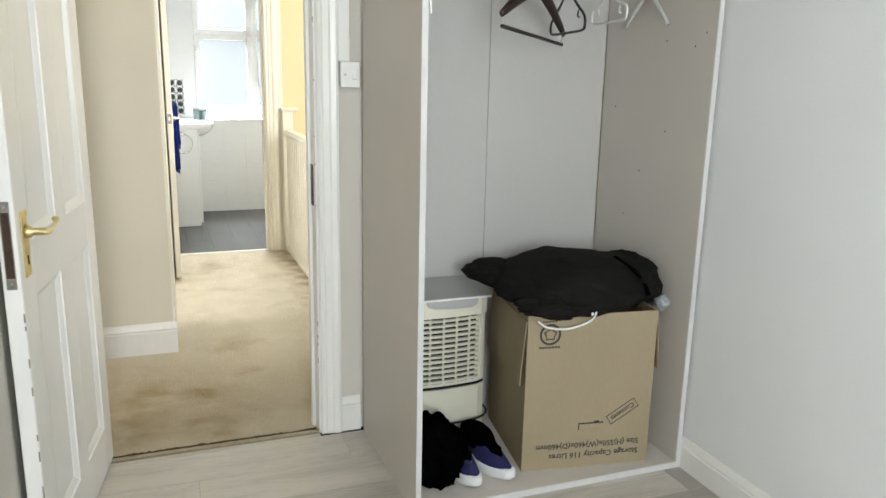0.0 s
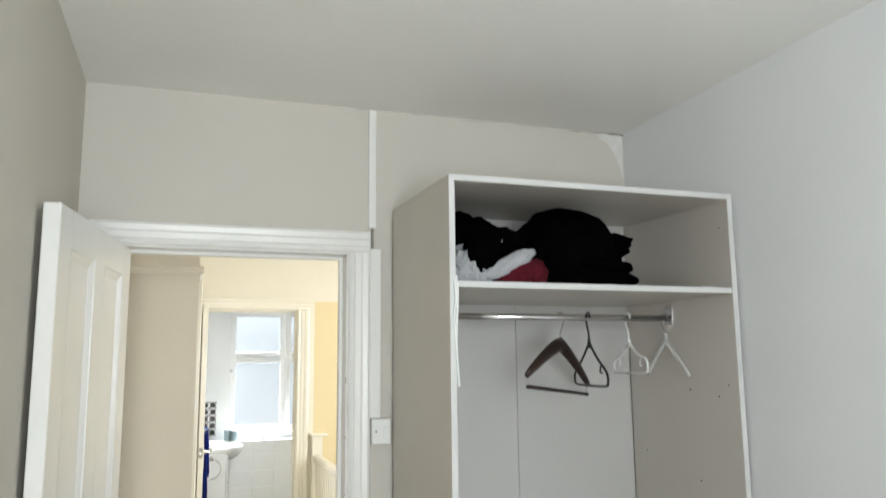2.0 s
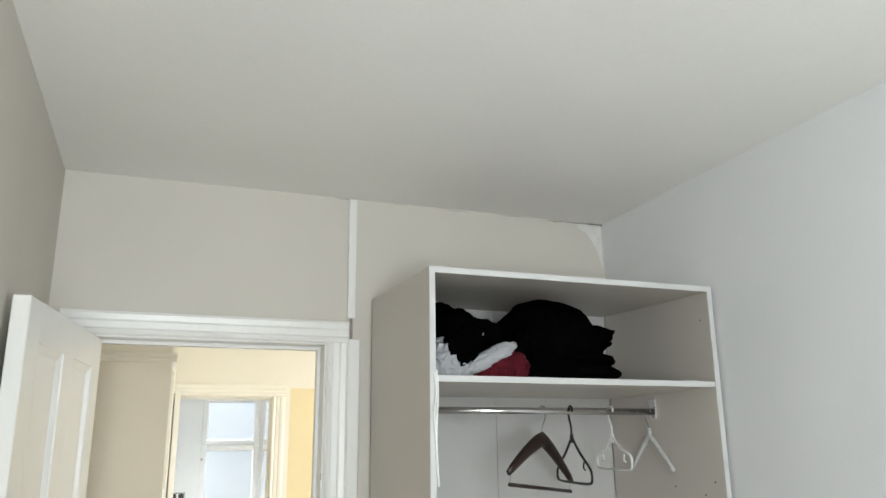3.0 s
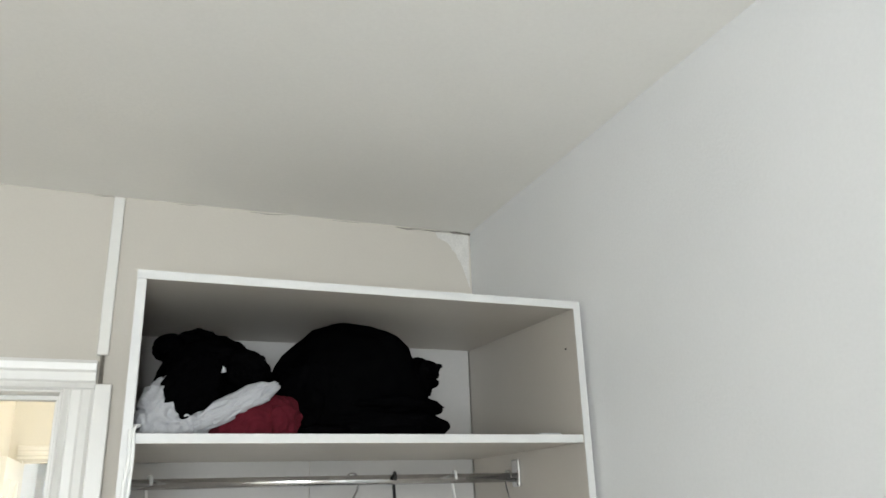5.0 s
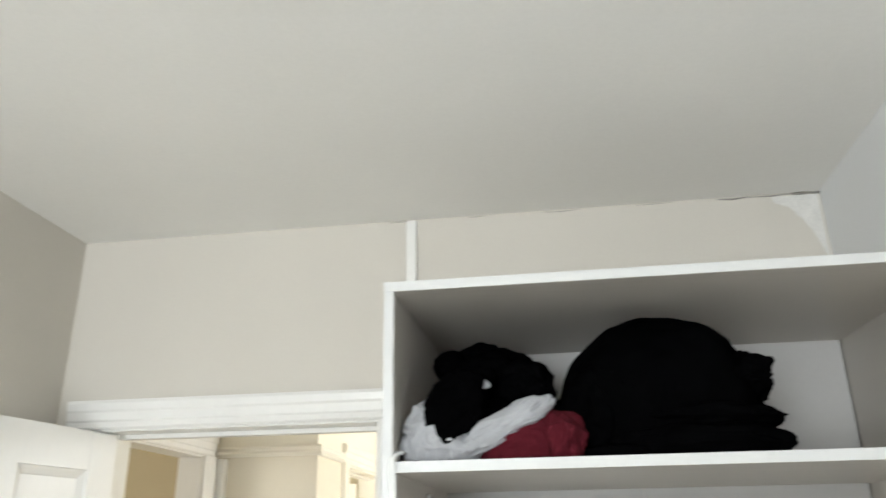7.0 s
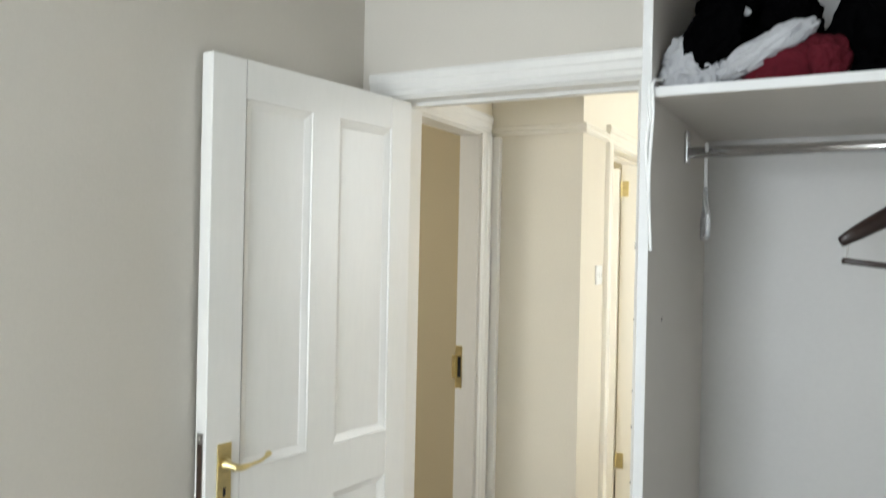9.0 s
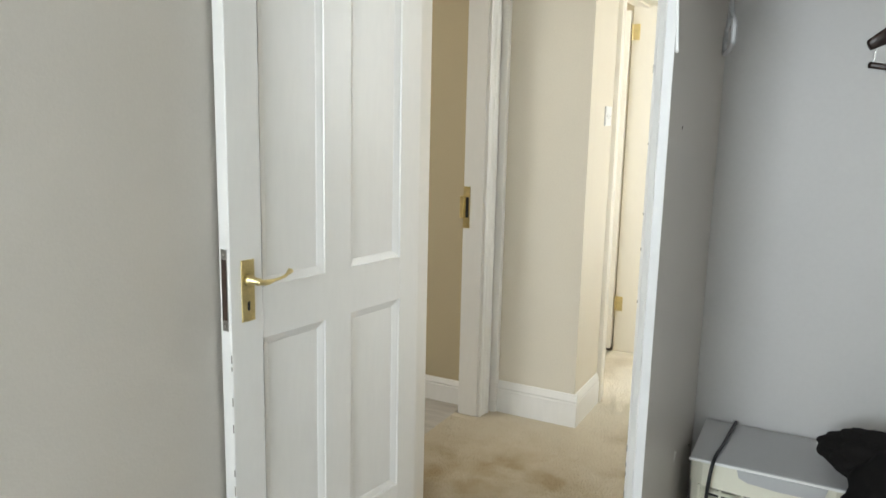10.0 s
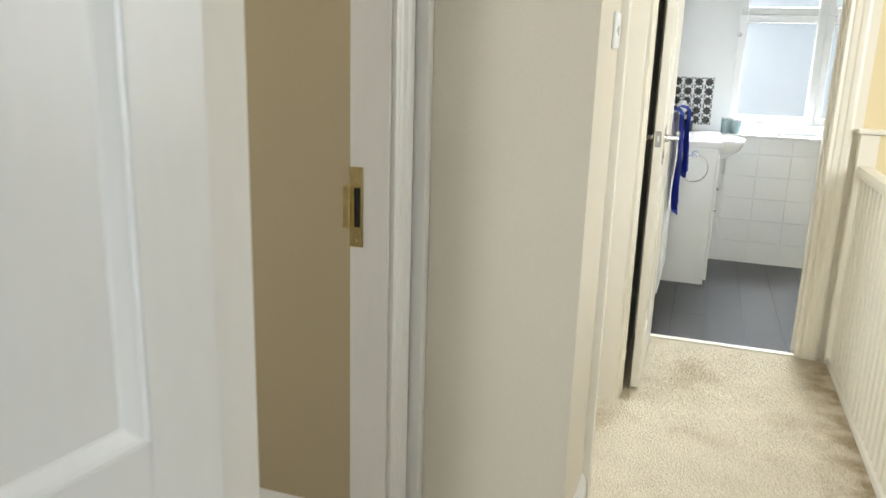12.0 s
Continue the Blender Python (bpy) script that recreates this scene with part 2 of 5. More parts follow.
def sweep(bm, pts, r, n=8, closed=False, flat=1.0):
    """A tube of radius r along pts. flat squeezes it across its local up."""
    pts = [Vector(p) for p in pts]
    k = len(pts)
    rings = []
    up = None
    for i, p in enumerate(pts):
        a = pts[(i - 1) % k] if closed or i else p
        b = pts[(i + 1) % k] if closed or i < k - 1 else p
        t = (b - a).normalized()
        if up is None:
            up = Vector((0, 0, 1)) if abs(t.z) < 0.9 else Vector((1, 0, 0))
        side = t.cross(up).normalized()
        up = side.cross(t).normalized()
        rr = r[i] if isinstance(r, (list, tuple)) else r
        rings.append([bm.verts.new(p + side * (rr * math.cos(2 * math.pi * j / n)) + up * (rr * flat * math.sin(2 * math.pi * j / n))) for j in range(n)])
    for i in range(k if closed else k - 1):
        q = (i + 1) % k
        for j in range(n):
            bm.faces.new((rings[i][j], rings[i][(j + 1) % n], rings[q][(j + 1) % n], rings[q][j]))
    if not closed:
        bm.faces.new(rings[0][::-1])
        bm.faces.new(rings[-1])
    return bm


def tube(pts, r, n=8, closed=False, flat=1.0):
    return sweep(bmesh.new(), pts, r, n, closed, flat)


def curve_pts(ctrl, steps=6):
    """A smooth line through the control points."""
    c = [Vector(p) for p in ctrl]
    out = []
    for i in range(len(c) - 1):
        p0, p1, p2, p3 = c[max(i - 1, 0)], c[i], c[i + 1], c[min(i + 2, len(c) - 1)]
        for s in range(steps):
            t = s / steps
            out.append(0.5 * ((2 * p1) + (p2 - p0) * t + (2 * p0 - 5 * p1 + 4 * p2 - p3) * t * t + (3 * p1 - p0 - 3 * p2 + p3) * t ** 3))
    out.append(c[-1])
    return out


def extrude(bm, profile, origin, u, v, w, length):
    """A moulding: the profile in (u, v) from origin, drawn along w."""
    o, u, v, w = Vector(origin), Vector(u), Vector(v), Vector(w)
    a = [bm.verts.new(o + u * p + v * q) for p, q in profile]
    b = [bm.verts.new(o + u * p + v * q + w * length) for p, q in profile]
    n = len(profile)
    for i in range(n):
        bm.faces.new((a[i], a[(i + 1) % n], b[(i + 1) % n], b[i]))
    bm.faces.new(a[::-1])
    bm.faces.new(b)
    return bm


def disc(bm, centre, axis, r, depth, n=20):
    c, a = Vector(centre), Vector(axis).normalized()
    return sweep(bm, [c, c + a * depth], r, n)


ARCH = [(0, 0), (0, 0.012), (0.006, 0.016), (0.020, 0.013), (0.026, 0.017), (0.048, 0.018), (0.055, 0.022), (0.074, 0.024), (0.084, 0.020), (0.084, 0)]
SKIRT = [(0, 0), (0.016, 0), (0.016, 0.105), (0.012, 0.112), (0.015, 0.120), (0.008, 0.138), (0.004, 0.148), (0, 0.15)]
RAIL = [(0, 0), (0.010, 0.002), (0.020, 0.012), (0.014, 0.022), (0.022, 0.032), (0.018, 0.040), (0, 0.042)]


def structure(name, bm, mat, label, category, smooth=False):
    return tagged(part(name, bm, mat, None, "", smooth), label, category, kind="structure")


def skirting(name, a, b, normal, mat, label, height=1.0):
    a, b = Vector(a), Vector(b)
    bm = extrude(bmesh.new(), [(p, q * height) for p, q in SKIRT], a, normal, (0, 0, 1), (b - a).normalized(), (b - a).length)
    return structure(name, bm, mat, label, "skirting board")


# ---- plan ----
XL, XR, YB = -2.032, 0.0, -4.40      # bedroom: side walls and the wall behind the walker
H = 2.481                           # ceilings
TH = 0.14                           # the wall with the door
OX0, OX1, OZ = -1.893, -1.155, 1.936  # bedroom doorway
CX = -1.638                         # landing: the wall beside the passage
SY = 1.056                          # landing: the short wall that faces the bedroom
LX = -2.055                         # landing: the wall with the next room's doorway
BY = 3.06                           # landing: the wall with the bathroom doorway
BX0, BX1, BZ = -1.560, -0.907, 1.950
WY = 5.0                            # bathroom: the window wall
TY, TZ = 4.82, 0.862                # bathroom: the tiled boxing in front of it and its ledge

structure("wall_north", boxes((XL - 0.1, OX0 - 0.05, 0, TH, 0, H), (OX1 + 0.03, XR + 0.65, 0, TH, 0, H), (OX0 - 0.05, OX1 + 0.03, 0, TH, OZ + 0.03, H)), M["wall"],
          "painted pale greige bedroom wall with the doorway", "wall")
structure("wall_east", boxes((XR, XR + 0.1, YB, 0, 0, H)), M["wall_window_lit"], "smooth painted bedroom wall beside the wardrobe, window light put into its pale colour", "wall")
structure("wall_west", boxes((XL - 0.1, XL, YB, 0, 0, H)), M["wall"], "pale greige painted bedroom wall behind the open door", "wall")
structure("wall_south", boxes((XL - 0.1, -1.98, YB - 0.2, YB, 0, H), (-0.98, XR + 0.1, YB - 0.2, YB, 0, H), (-1.98, -0.98, YB - 0.2, YB, 0, 0.8), (-1.98, -0.98, YB - 0.2, YB, 2.2, H)),
          M["wall"], "pale painted bedroom wall with the window", "wall")
structure("ceiling", boxes((XL - 0.1, XR + 0.1, YB - 0.2, 0.0, H, H + 0.1)), M["ceiling"], "plain matt off-white bedroom ceiling", "ceiling")
structure("ceiling_landing", boxes((-4.2, 0.75, 0.0, BY + 0.12, H, H + 0.1)), M["cream"], "plain cream landing ceiling", "ceiling")
structure("ceiling_bathroom", boxes((-2.0, 0.3, BY + 0.12, WY + 0.2, 2.4, H + 0.1)), M["ceiling"], "plain white bathroom ceiling", "ceiling")

window_1 = thing("window_1", pose(0, 0, 0), "white framed bedroom window letting in daylight", "window", kind="structure")
part("window_frame", boxes((-1.98, -1.92, YB - 0.12, YB - 0.06, 0.8, 2.2), (-1.04, -0.98, YB - 0.12, YB - 0.06, 0.8, 2.2), (-1.92, -1.04, YB - 0.12, YB - 0.06, 0.8, 0.86),
                           (-1.92, -1.04, YB - 0.12, YB - 0.06, 2.14, 2.2), (-1.51, -1.45, YB - 0.12, YB - 0.06, 0.86, 2.14)), M["upvc"], window_1)
part("window_sill", boxes((-2.0, -0.93, YB - 0.06, YB + 0.1, 0.77, 0.80), bevel=0.005), M["gloss"], window_1)

# landing walls
structure("wall_landing_west", boxes((LX - 0.095, LX, TH, 0.20, 0, H), (LX - 0.095, LX, 0.96, SY, 0, H), (LX - 0.095, LX, 0.20, 0.96, 1.995, H)), M["stone"], "beige painted landing wall with a doorway", "wall")
structure("wall_landing_stub", boxes((LX - 0.12, CX, SY, 1.40, 0, 2.0)), M["stone"], "beige painted wall end facing the bedroom doorway", "wall")
structure("wall_landing_upper", boxes((LX - 0.12, CX, SY, 1.40, 2.0, H), (CX - 0.15, CX, 1.40, 2.28, 1.975, H)), M["cream"], "cream painted wall above the picture rail", "wall")
structure("wall_passage", boxes((CX - 0.15, CX, 2.28, BY, 0, H)), M["cream"], "cream painted passage wall behind the bathroom door", "wall")
structure("wall_bathroom_door", boxes((CX - 0.15, BX0 - 0.025, BY, BY + 0.12, 0, H), (BX0 - 0.025, BX1 + 0.025, BY, BY + 0.12, BZ + 0.025, H), (BX1 + 0.025, BX1 + 0.13, BY, BY + 0.12, 0, H),
                                      (BX1 + 0.13, 0.65, BY, BY + 0.12, 2.02, H)), M["cream"], "cream painted wall round the bathroom doorway", "wall")
structure("wall_stairs_north", boxes((BX1 + 0.13, 0.65, BY, BY + 0.12, -2.6, 2.02)), M["yellow"], "warm yellow painted wall above the stairs", "wall")
structure("wall_stairs_east", boxes((0.55, 0.65, TH, 0.8, -2.6, H), (0.55, 0.65, 2.4, BY, -2.6, H), (0.55, 0.65, 0.8, 2.4, -2.6, 1.0), (0.55, 0.65, 0.8, 2.4, 2.35, H)), M["yellow"],
          "warm yellow painted stairwell wall with a window", "wall")
structure("wall_stairs_south", boxes((-0.74, 0.55, TH - 0.01, TH + 0.05, -2.6, 0.0)), M["yellow"], "yellow painted stairwell wall", "wall")
structure("floor_stairwell", boxes((-0.74, 0.65, TH, BY, -2.7, -2.6)), M["carpet"], "carpeted floor at the foot of the stairs", "floor")

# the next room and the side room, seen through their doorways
structure("wall_next_room", boxes((-4.1, LX - 0.12, SY - 0.02, SY + 0.1, 0, H), (-4.2, -4.1, -1.5, -0.9, 0, H), (-4.2, -4.1, 0.1, SY + 0.1, 0, H), (-4.2, -4.1, -0.9, 0.1, 0, 0.9), (-4.2, -4.1, -0.9, 0.1, 2.1, H), (-4.2, XL - 0.1, -1.6, -1.5, 0, H)), M["brown"], "beige painted wall of the next room, dimness put into its colour", "wall")
structure("ceiling_next_room", boxes((-4.2, XL - 0.1, -1.6, 0.0, H, H + 0.1)), M["ceiling"], "plain ceiling of the next room", "ceiling")
structure("wall_side_room", boxes((-3.4, -3.3, SY + 0.1, 1.2, 0, H), (-3.4, -3.3, 2.2, BY, 0, H), (-3.4, -3.3, 1.2, 2.2, 0, 0.9), (-3.4, -3.3, 1.2, 2.2, 2.1, H), (-3.3, CX - 0.15, BY - 0.1, BY, 0, H)), M["brown"], "beige wall of the side room, darkened in its colour for dimness", "wall")

# bathroom shell
WX0, WX1, WZ0, WZ1 = -1.318, -0.30, 0.915, 2.10
structure("wall_bathroom_north", boxes((-1.95, WX0, WY, WY + 0.2, 0, 2.4), (WX1, 0.2, WY, WY + 0.2, 0, 2.4), (WX0, WX1, WY, WY + 0.2, 0, WZ0), (WX0, WX1, WY, WY + 0.2, WZ1, 2.4)), M["upvc"],
          "white bathroom wall round the window", "wall")
structure("wall_bathroom_west", boxes((-1.95, -1.66, BY + 0.12, WY, 0, 2.4)), M["upvc"], "white painted bathroom wall", "wall")
structure("wall_bathroom_east", boxes((0.1, 0.2, BY + 0.12, WY, 0, 2.4)), M["upvc"], "white painted bathroom wall", "wall")

# ---- floors ----
structure("floor_side_room", boxes((-3.4, CX - 0.15, 1.40, BY, -0.1, 0.0)), M["carpet"], "beige carpet of the side room", "floor")
landing_floor = structure("floor_landing", boxes((LX, -0.74, 0.024, BY, -0.1, 0.0), (LX - 0.112, LX, 0.2, 0.935, -0.1, -0.0005), (CX - 0.15, CX, 1.4, 2.28, -0.1, -0.0005)), M["carpet"], "worn beige landing carpet with brown stains", "carpet")
structure("floor_bathroom", boxes((-1.95, 0.2, BY, WY, -0.1, -0.004)), M["dark"], "dark slate effect vinyl tile bathroom floor", "floor")
floor = structure("floor", boxes((XL, XR, YB, 0.022, -0.1, -0.012)), M["dark"], "grey wood effect laminate plank bedroom floor", "floor")
floor_next = structure("floor_next_room", boxes((-4.1, LX - 0.112, -1.5, SY - 0.02, -0.1, -0.006)), M["plank"], "grey laminate floor of the next room", "floor")

# ---- door frames, skirting, rails ----


def door_frame(name, x0, x1, z1, depth, m, mat, label, legs=(1, 1), both=False, stop=0.045, wide=1.0, rebate=0.0, head=1.0):
    """A lined doorway: opening from x0 to x1, room face at y = 0 (facing -y), lining to y = depth."""
    f = thing(name, m, label, "door frame", kind="structure")
    part("lining", boxes((x0 - (0.05 if rebate else 0.03), x0, rebate, depth, 0, z1), (x1, x1 + 0.03, 0, depth, 0, z1), (x0 - 0.03, x1 + 0.03, 0, depth, z1, z1 + 0.03), bevel=0.002), mat, f)
    if stop:
        part("door_stop", boxes((x1 - 0.012, x1, stop, stop + 0.03, 0, z1 - 0.012), (x0, x1, stop, stop + 0.03, z1 - 0.012, z1), bevel=0.001), mat, f)
    for side in ((0, -1), (depth, 1)) if both else ((0, -1),):
        y, d = side
        if legs[0]:
            part("architrave", extrude(bmesh.new(), [(p * wide, q) for p, q in ARCH], (x0 - 0.006 - (0.046 if rebate else 0), y, 0), (-1, 0, 0), (0, d, 0), (0, 0, 1), z1 + 0.006), mat, f)
        if legs[1]:
            part("architrave", extrude(bmesh.new(), [(p * head, q) for p, q in ARCH], (x1 + 0.006, y, 0), (1, 0, 0), (0, d, 0), (0, 0, 1), z1 + 0.006), mat, f)
        w0 = x0 - 0.006 - 0.084 * wide - (0.046 if rebate else 0) if legs[0] else x0 - 0.03
        w1 = x1 + 0.006 + 0.084 * head if legs[1] else x1 + 0.03
        part("architrave_head", extrude(bmesh.new(), [(p * head, q) for p, q in ARCH], (w0, y, z1 + 0.006), (0, 0, 1), (0, d, 0), (1, 0, 0), w1 - w0), mat, f)
    return f


frame_1 = door_frame("door_frame", OX0, OX1, OZ, TH, pose(0, 0, 0), M["gloss"], "white gloss painted moulded bedroom door frame", stop=0.066, wide=0.6, rebate=0.053, head=0.9)
strike_1 = part("strike_plate", boxes((OX1 - 0.0035, OX1, 0.030, 0.062, 0.862, 1.008), bevel=0.001), M["blacksteel"], frame_1, "dark worn steel strike plate")
frame_2 = door_frame("door_frame", -0.93, -0.23, 1.965, 0.095, pose(LX, 0, 0, 0, 0, 90) @ pose(0, 0, 0) @ Matrix.Diagonal((-1, 1, 1, 1)), M["gloss"], "white gloss painted moulded doorway of the next room", stop=0)
structure("trim_4", boxes((LX + 0.004, -2.003, 1.0245, SY, 0, 1.965), bevel=0.003), M["gloss"], "white painted cover strip beside the door frame", "trim")
frame_3 = door_frame("door_frame", -2.262, -1.49, 1.965, 0.15, pose(CX, 0, 0, 0, 0, 90) @ Matrix.Diagonal((-1, 1, 1, 1)), M["gloss_cream"], "cream white painted doorway of the side room", stop=0.06)
frame_4 = door_frame("door_frame", BX0, BX1, BZ, 0.12, pose(0, BY, 0), M["gloss_cream"], "cream white painted bathroom door frame", legs=(0, 1), stop=0.05)

# next room: brass strike with a box keep on the jamb that faces the walker
keep = part("strike_plate", boxes((0.927, 0.9305, 0.063, 0.095, 0.868, 1.052), bevel=0.001), M["brass"], frame_2, "polished brass strike plate")
keep.matrix_local = Matrix.Diagonal((-1, 1, 1, 1))
lip = part("strike_lip", boxes((0.915, 0.928, 0.089, 0.107, 0.912, 1.01), bevel=0.003), M["brass"], keep)
hole = part("keep_hole", boxes((0.9255, 0.9275, 0.068, 0.082, 0.915, 1.005)), M["dark"], keep)
for z in (0.882, 1.038):
    part("screw", disc(bmesh.new(), (0.928, 0.079, z), (-1, 0, 0), 0.004, 0.003, 10), M["brass"], keep)

# side room: two brass butt hinges on the far jamb
for z in (0.245, 1.785):
    hinge = thing("hinge", pose(CX - 0.128, 2.262, z), "small brass butt hinge on the painted jamb", "hinge", "side room hinges")
    part("leaf", boxes((-0.02, 0.02, -0.003, 0.0, 0, 0.085), bevel=0.0006), M["brass"], hinge)
    part("knuckle", disc(bmesh.new(), (-0.022, -0.004, 0), (0, 0, 1), 0.005, 0.085, 10), M["brass"], hinge)

skirting("baseboard_1", (OX1 + 0.083, 0, 0), (-1.0, 0, 0), (0, -1, 0), M["gloss"], "white painted skirting board", 0.9)
skirting("baseboard_2", (0, -0.0, 0), (0, YB, 0), (-1, 0, 0), M["gloss"], "white painted skirting board", 0.72)
skirting("baseboard_3", (XL, YB, 0), (XL, -0.03, 0), (1, 0, 0), M["gloss"], "white painted skirting board", 0.72)
skirting("baseboard_4", (-2.003, SY, 0), (CX + 0.016, SY, 0), (0, -1, 0), M["gloss"], "deep white moulded skirting board")
skirting("baseboard_5", (CX, SY, 0), (CX, 1.395, 0), (1, 0, 0), M["gloss"], "deep white moulded skirting board")
skirting("baseboard_6", (-4.1, SY - 0.02, 0), (LX - 0.12, SY - 0.02, 0), (0, -1, 0), M["gloss"], "white skirting board of the next room", 0.75)


def picture_rail(name, a, b, normal):
    a, b = Vector(a), Vector(b)
    return structure(name, extrude(bmesh.new(), RAIL, a, normal, (0, 0, 1), (b - a).normalized(), (b - a).length), M["gloss_cream"], "cream painted wooden picture rail", "picture rail")


picture_rail("trim_1", (LX, SY, 1.972), (CX + 0.02, SY, 1.972), (0, -1, 0))
picture_rail("trim_2", (CX, SY, 1.972), (CX, 1.398, 1.972), (1, 0, 0))

# metal strip under the bedroom door and the bathroom door
structure("threshold_1", boxes((OX0, OX1, 0.006, 0.026, -0.006, 0.004), bevel=0.002), M["strip"], "thin worn brass carpet strip", "threshold strip")
structure("threshold_2", boxes((BX0, BX1, BY - 0.01, BY + 0.03, -0.004, 0.007), bevel=0.003), M["gloss_cream"], "pale threshold strip at the bathroom door", "threshold strip")

fray = bmesh.new()
rng = random.Random(31)
xs = [OX0 + 0.005 + i * (OX1 - OX0 - 0.01) / 60 for i in range(61)]
sweep(fray, [(x, 0.0335 + rng.uniform(-0.003, 0.003), 0.001 + rng.uniform(-0.001, 0.002)) for x in xs], [rng.uniform(0.003, 0.0065) for x in xs], 6)
structure("trim_5", fray, M["fray"], "dark frayed edge of the landing carpet", "carpet edge")

# ---- panelled doors ----


def panel_mesh(w, h, t):
    """A sunk door panel with a moulded margin, on both faces of a leaf of thickness t."""
    bm = bmesh.new()
    for face, sgn in ((0.0, -1), (-t, 1)):
        rings = []
        for inset, deep in ((0, 0.0), (0.002, 0.004), (0.007, 0.0055), (0.020, 0.0105), (0.0225, 0.0125), (0.0245, 0.0125)):
            y = face + sgn * deep
            rings.append([bm.verts.new((x, y, z)) for x, z in ((inset, inset), (w - inset, inset), (w - inset, h - inset), (inset, h - inset))])
        for a, b in zip(rings, rings[1:]):
            for i in range(4):
                bm.faces.new((a[i], a[(i + 1) % 4], b[(i + 1) % 4], b[i]))
        bm.faces.new(rings[-1])
    return bm


def lever_handle(parent, u, z, y, side, metal, toward, plate=(0.042, 0.157)):
    """A lever on a back plate. side: +1 on the face at y, -1 on the other; toward: the lever's way along the leaf."""
    w, h = plate
    hd = part("handle", boxes((u - w / 2, u + w / 2, min(y, y + side * 0.004), max(y, y + side * 0.004), z - h * 0.68, z + h * 0.32), bevel=0.0015), M[metal], parent, f"{metal} lever handle on a back plate")
    ys = y + side * 0.004
    part("boss", tube([(u, ys, z), (u, ys + side * 0.012, z), (u, ys + side * 0.016, z), (u, ys + side * 0.045, z)], [0.016, 0.014, 0.009, 0.009], 14), M[metal], hd, smooth=True)
    yo = ys + side * 0.043
    part("lever", tube(curve_pts([(u - toward * 0.008, yo, z), (u + toward * 0.02, yo, z - 0.004), (u + toward * 0.048, yo, z - 0.002), (u + toward * 0.076, yo, z + 0.001), (u + toward * 0.094, yo, z + 0.009), (u + toward * 0.104, yo - side * 0.004, z + 0.013)], 5),
                       [0.0095] * 5 + [0.0095, 0.009, 0.008, 0.007, 0.006] + [0.0048] * 9 + [0.0055, 0.0065, 0.0078, 0.0085, 0.0088, 0.0085, 0.006], 10, flat=0.8), M[metal], hd, smooth=True)
    part("keyhole", boxes((u - 0.0035, u + 0.0035, min(ys, ys + side * 0.0012), max(ys, ys + side * 0.0012), z - 0.078, z - 0.056)), M["dark"], hd)
    for du in (-0.013, 0.013):
        for dz in (h * 0.26, -h * 0.62):
            part("screw", disc(bmesh.new(), (u + du, ys, z + dz), (0, side, 0), 0.0032, 0.0012, 8), M[metal], hd)
    return hd


def panel_door(name, m, width, height, label, mat, stiles, muntin, rails, metal, handle_z, t=0.04, sides=(1, -1), plate=(0.042, 0.157), setback=0.072, mortise=False):
    """A four-panel door. Local x runs from the hinges to the lock, the seen face at y = 0. rails: bottom height, lock rail from and to, top rail from."""
    d = thing(name, m, label, "door", kind="structure")
    s0, s1 = stiles
    m0, m1 = muntin
    b, l0, l1, top = rails
    bev = 0.0025
    part("stile", boxes((0, s0, -t, 0, 0, height), bevel=bev), mat, d)
    part("stile", boxes((s1, width, -t, 0, 0, height), bevel=bev), mat, d)
    for z0, z1 in ((0, b), (l0, l1), (top, height)):
        part("rail", boxes((s0, s1, -t + 0.0003, -0.0003, z0, z1)), mat, d)
    for z0, z1 in ((b, l0), (l1, top)):
        part("muntin", boxes((m0, m1, -t + 0.0003, -0.0003, z0, z1)), mat, d)
        for x0, x1 in ((s0, m0), (m1, s1)):
            p = part("panel", panel_mesh(x1 - x0, z1 - z0, t), mat, d)
            p.location = (x0, 0, z0)
    u = width - setback
    for s in sides:
        lever_handle(d, u, handle_z, 0.0 if s > 0 else -t, s, metal, -1, plate)
    lo, hi = (0.125, 0.08) if mortise else (0.03, 0.03)
    face = part("lock_plate", boxes((width, width + 0.0015, -t / 2 - 0.011, -t / 2 + 0.011, handle_z - lo, handle_z + hi), bevel=0.0005), M["steel"], d, "worn steel lock face plate")
    if mortise:
        part("bolt_slot", boxes((width + 0.001, width + 0.0022, -t / 2 - 0.0085, -t / 2 + 0.0085, handle_z - 0.098, handle_z + 0.055)), M["mortise"], face, "empty dark mortise")
        for dz in (-0.112, 0.068):
            part("screw", disc(bmesh.new(), (width + 0.0012, -t / 2, handle_z + dz), (1, 0, 0), 0.004, 0.0012, 10), M["chrome"], face)
    else:
        part("latch", boxes((width + 0.001, width + 0.010, -t / 2 - 0.006, -t / 2 + 0.006, handle_z - 0.012, handle_z + 0.012), bevel=0.002), M["chrome"], face)
    return d


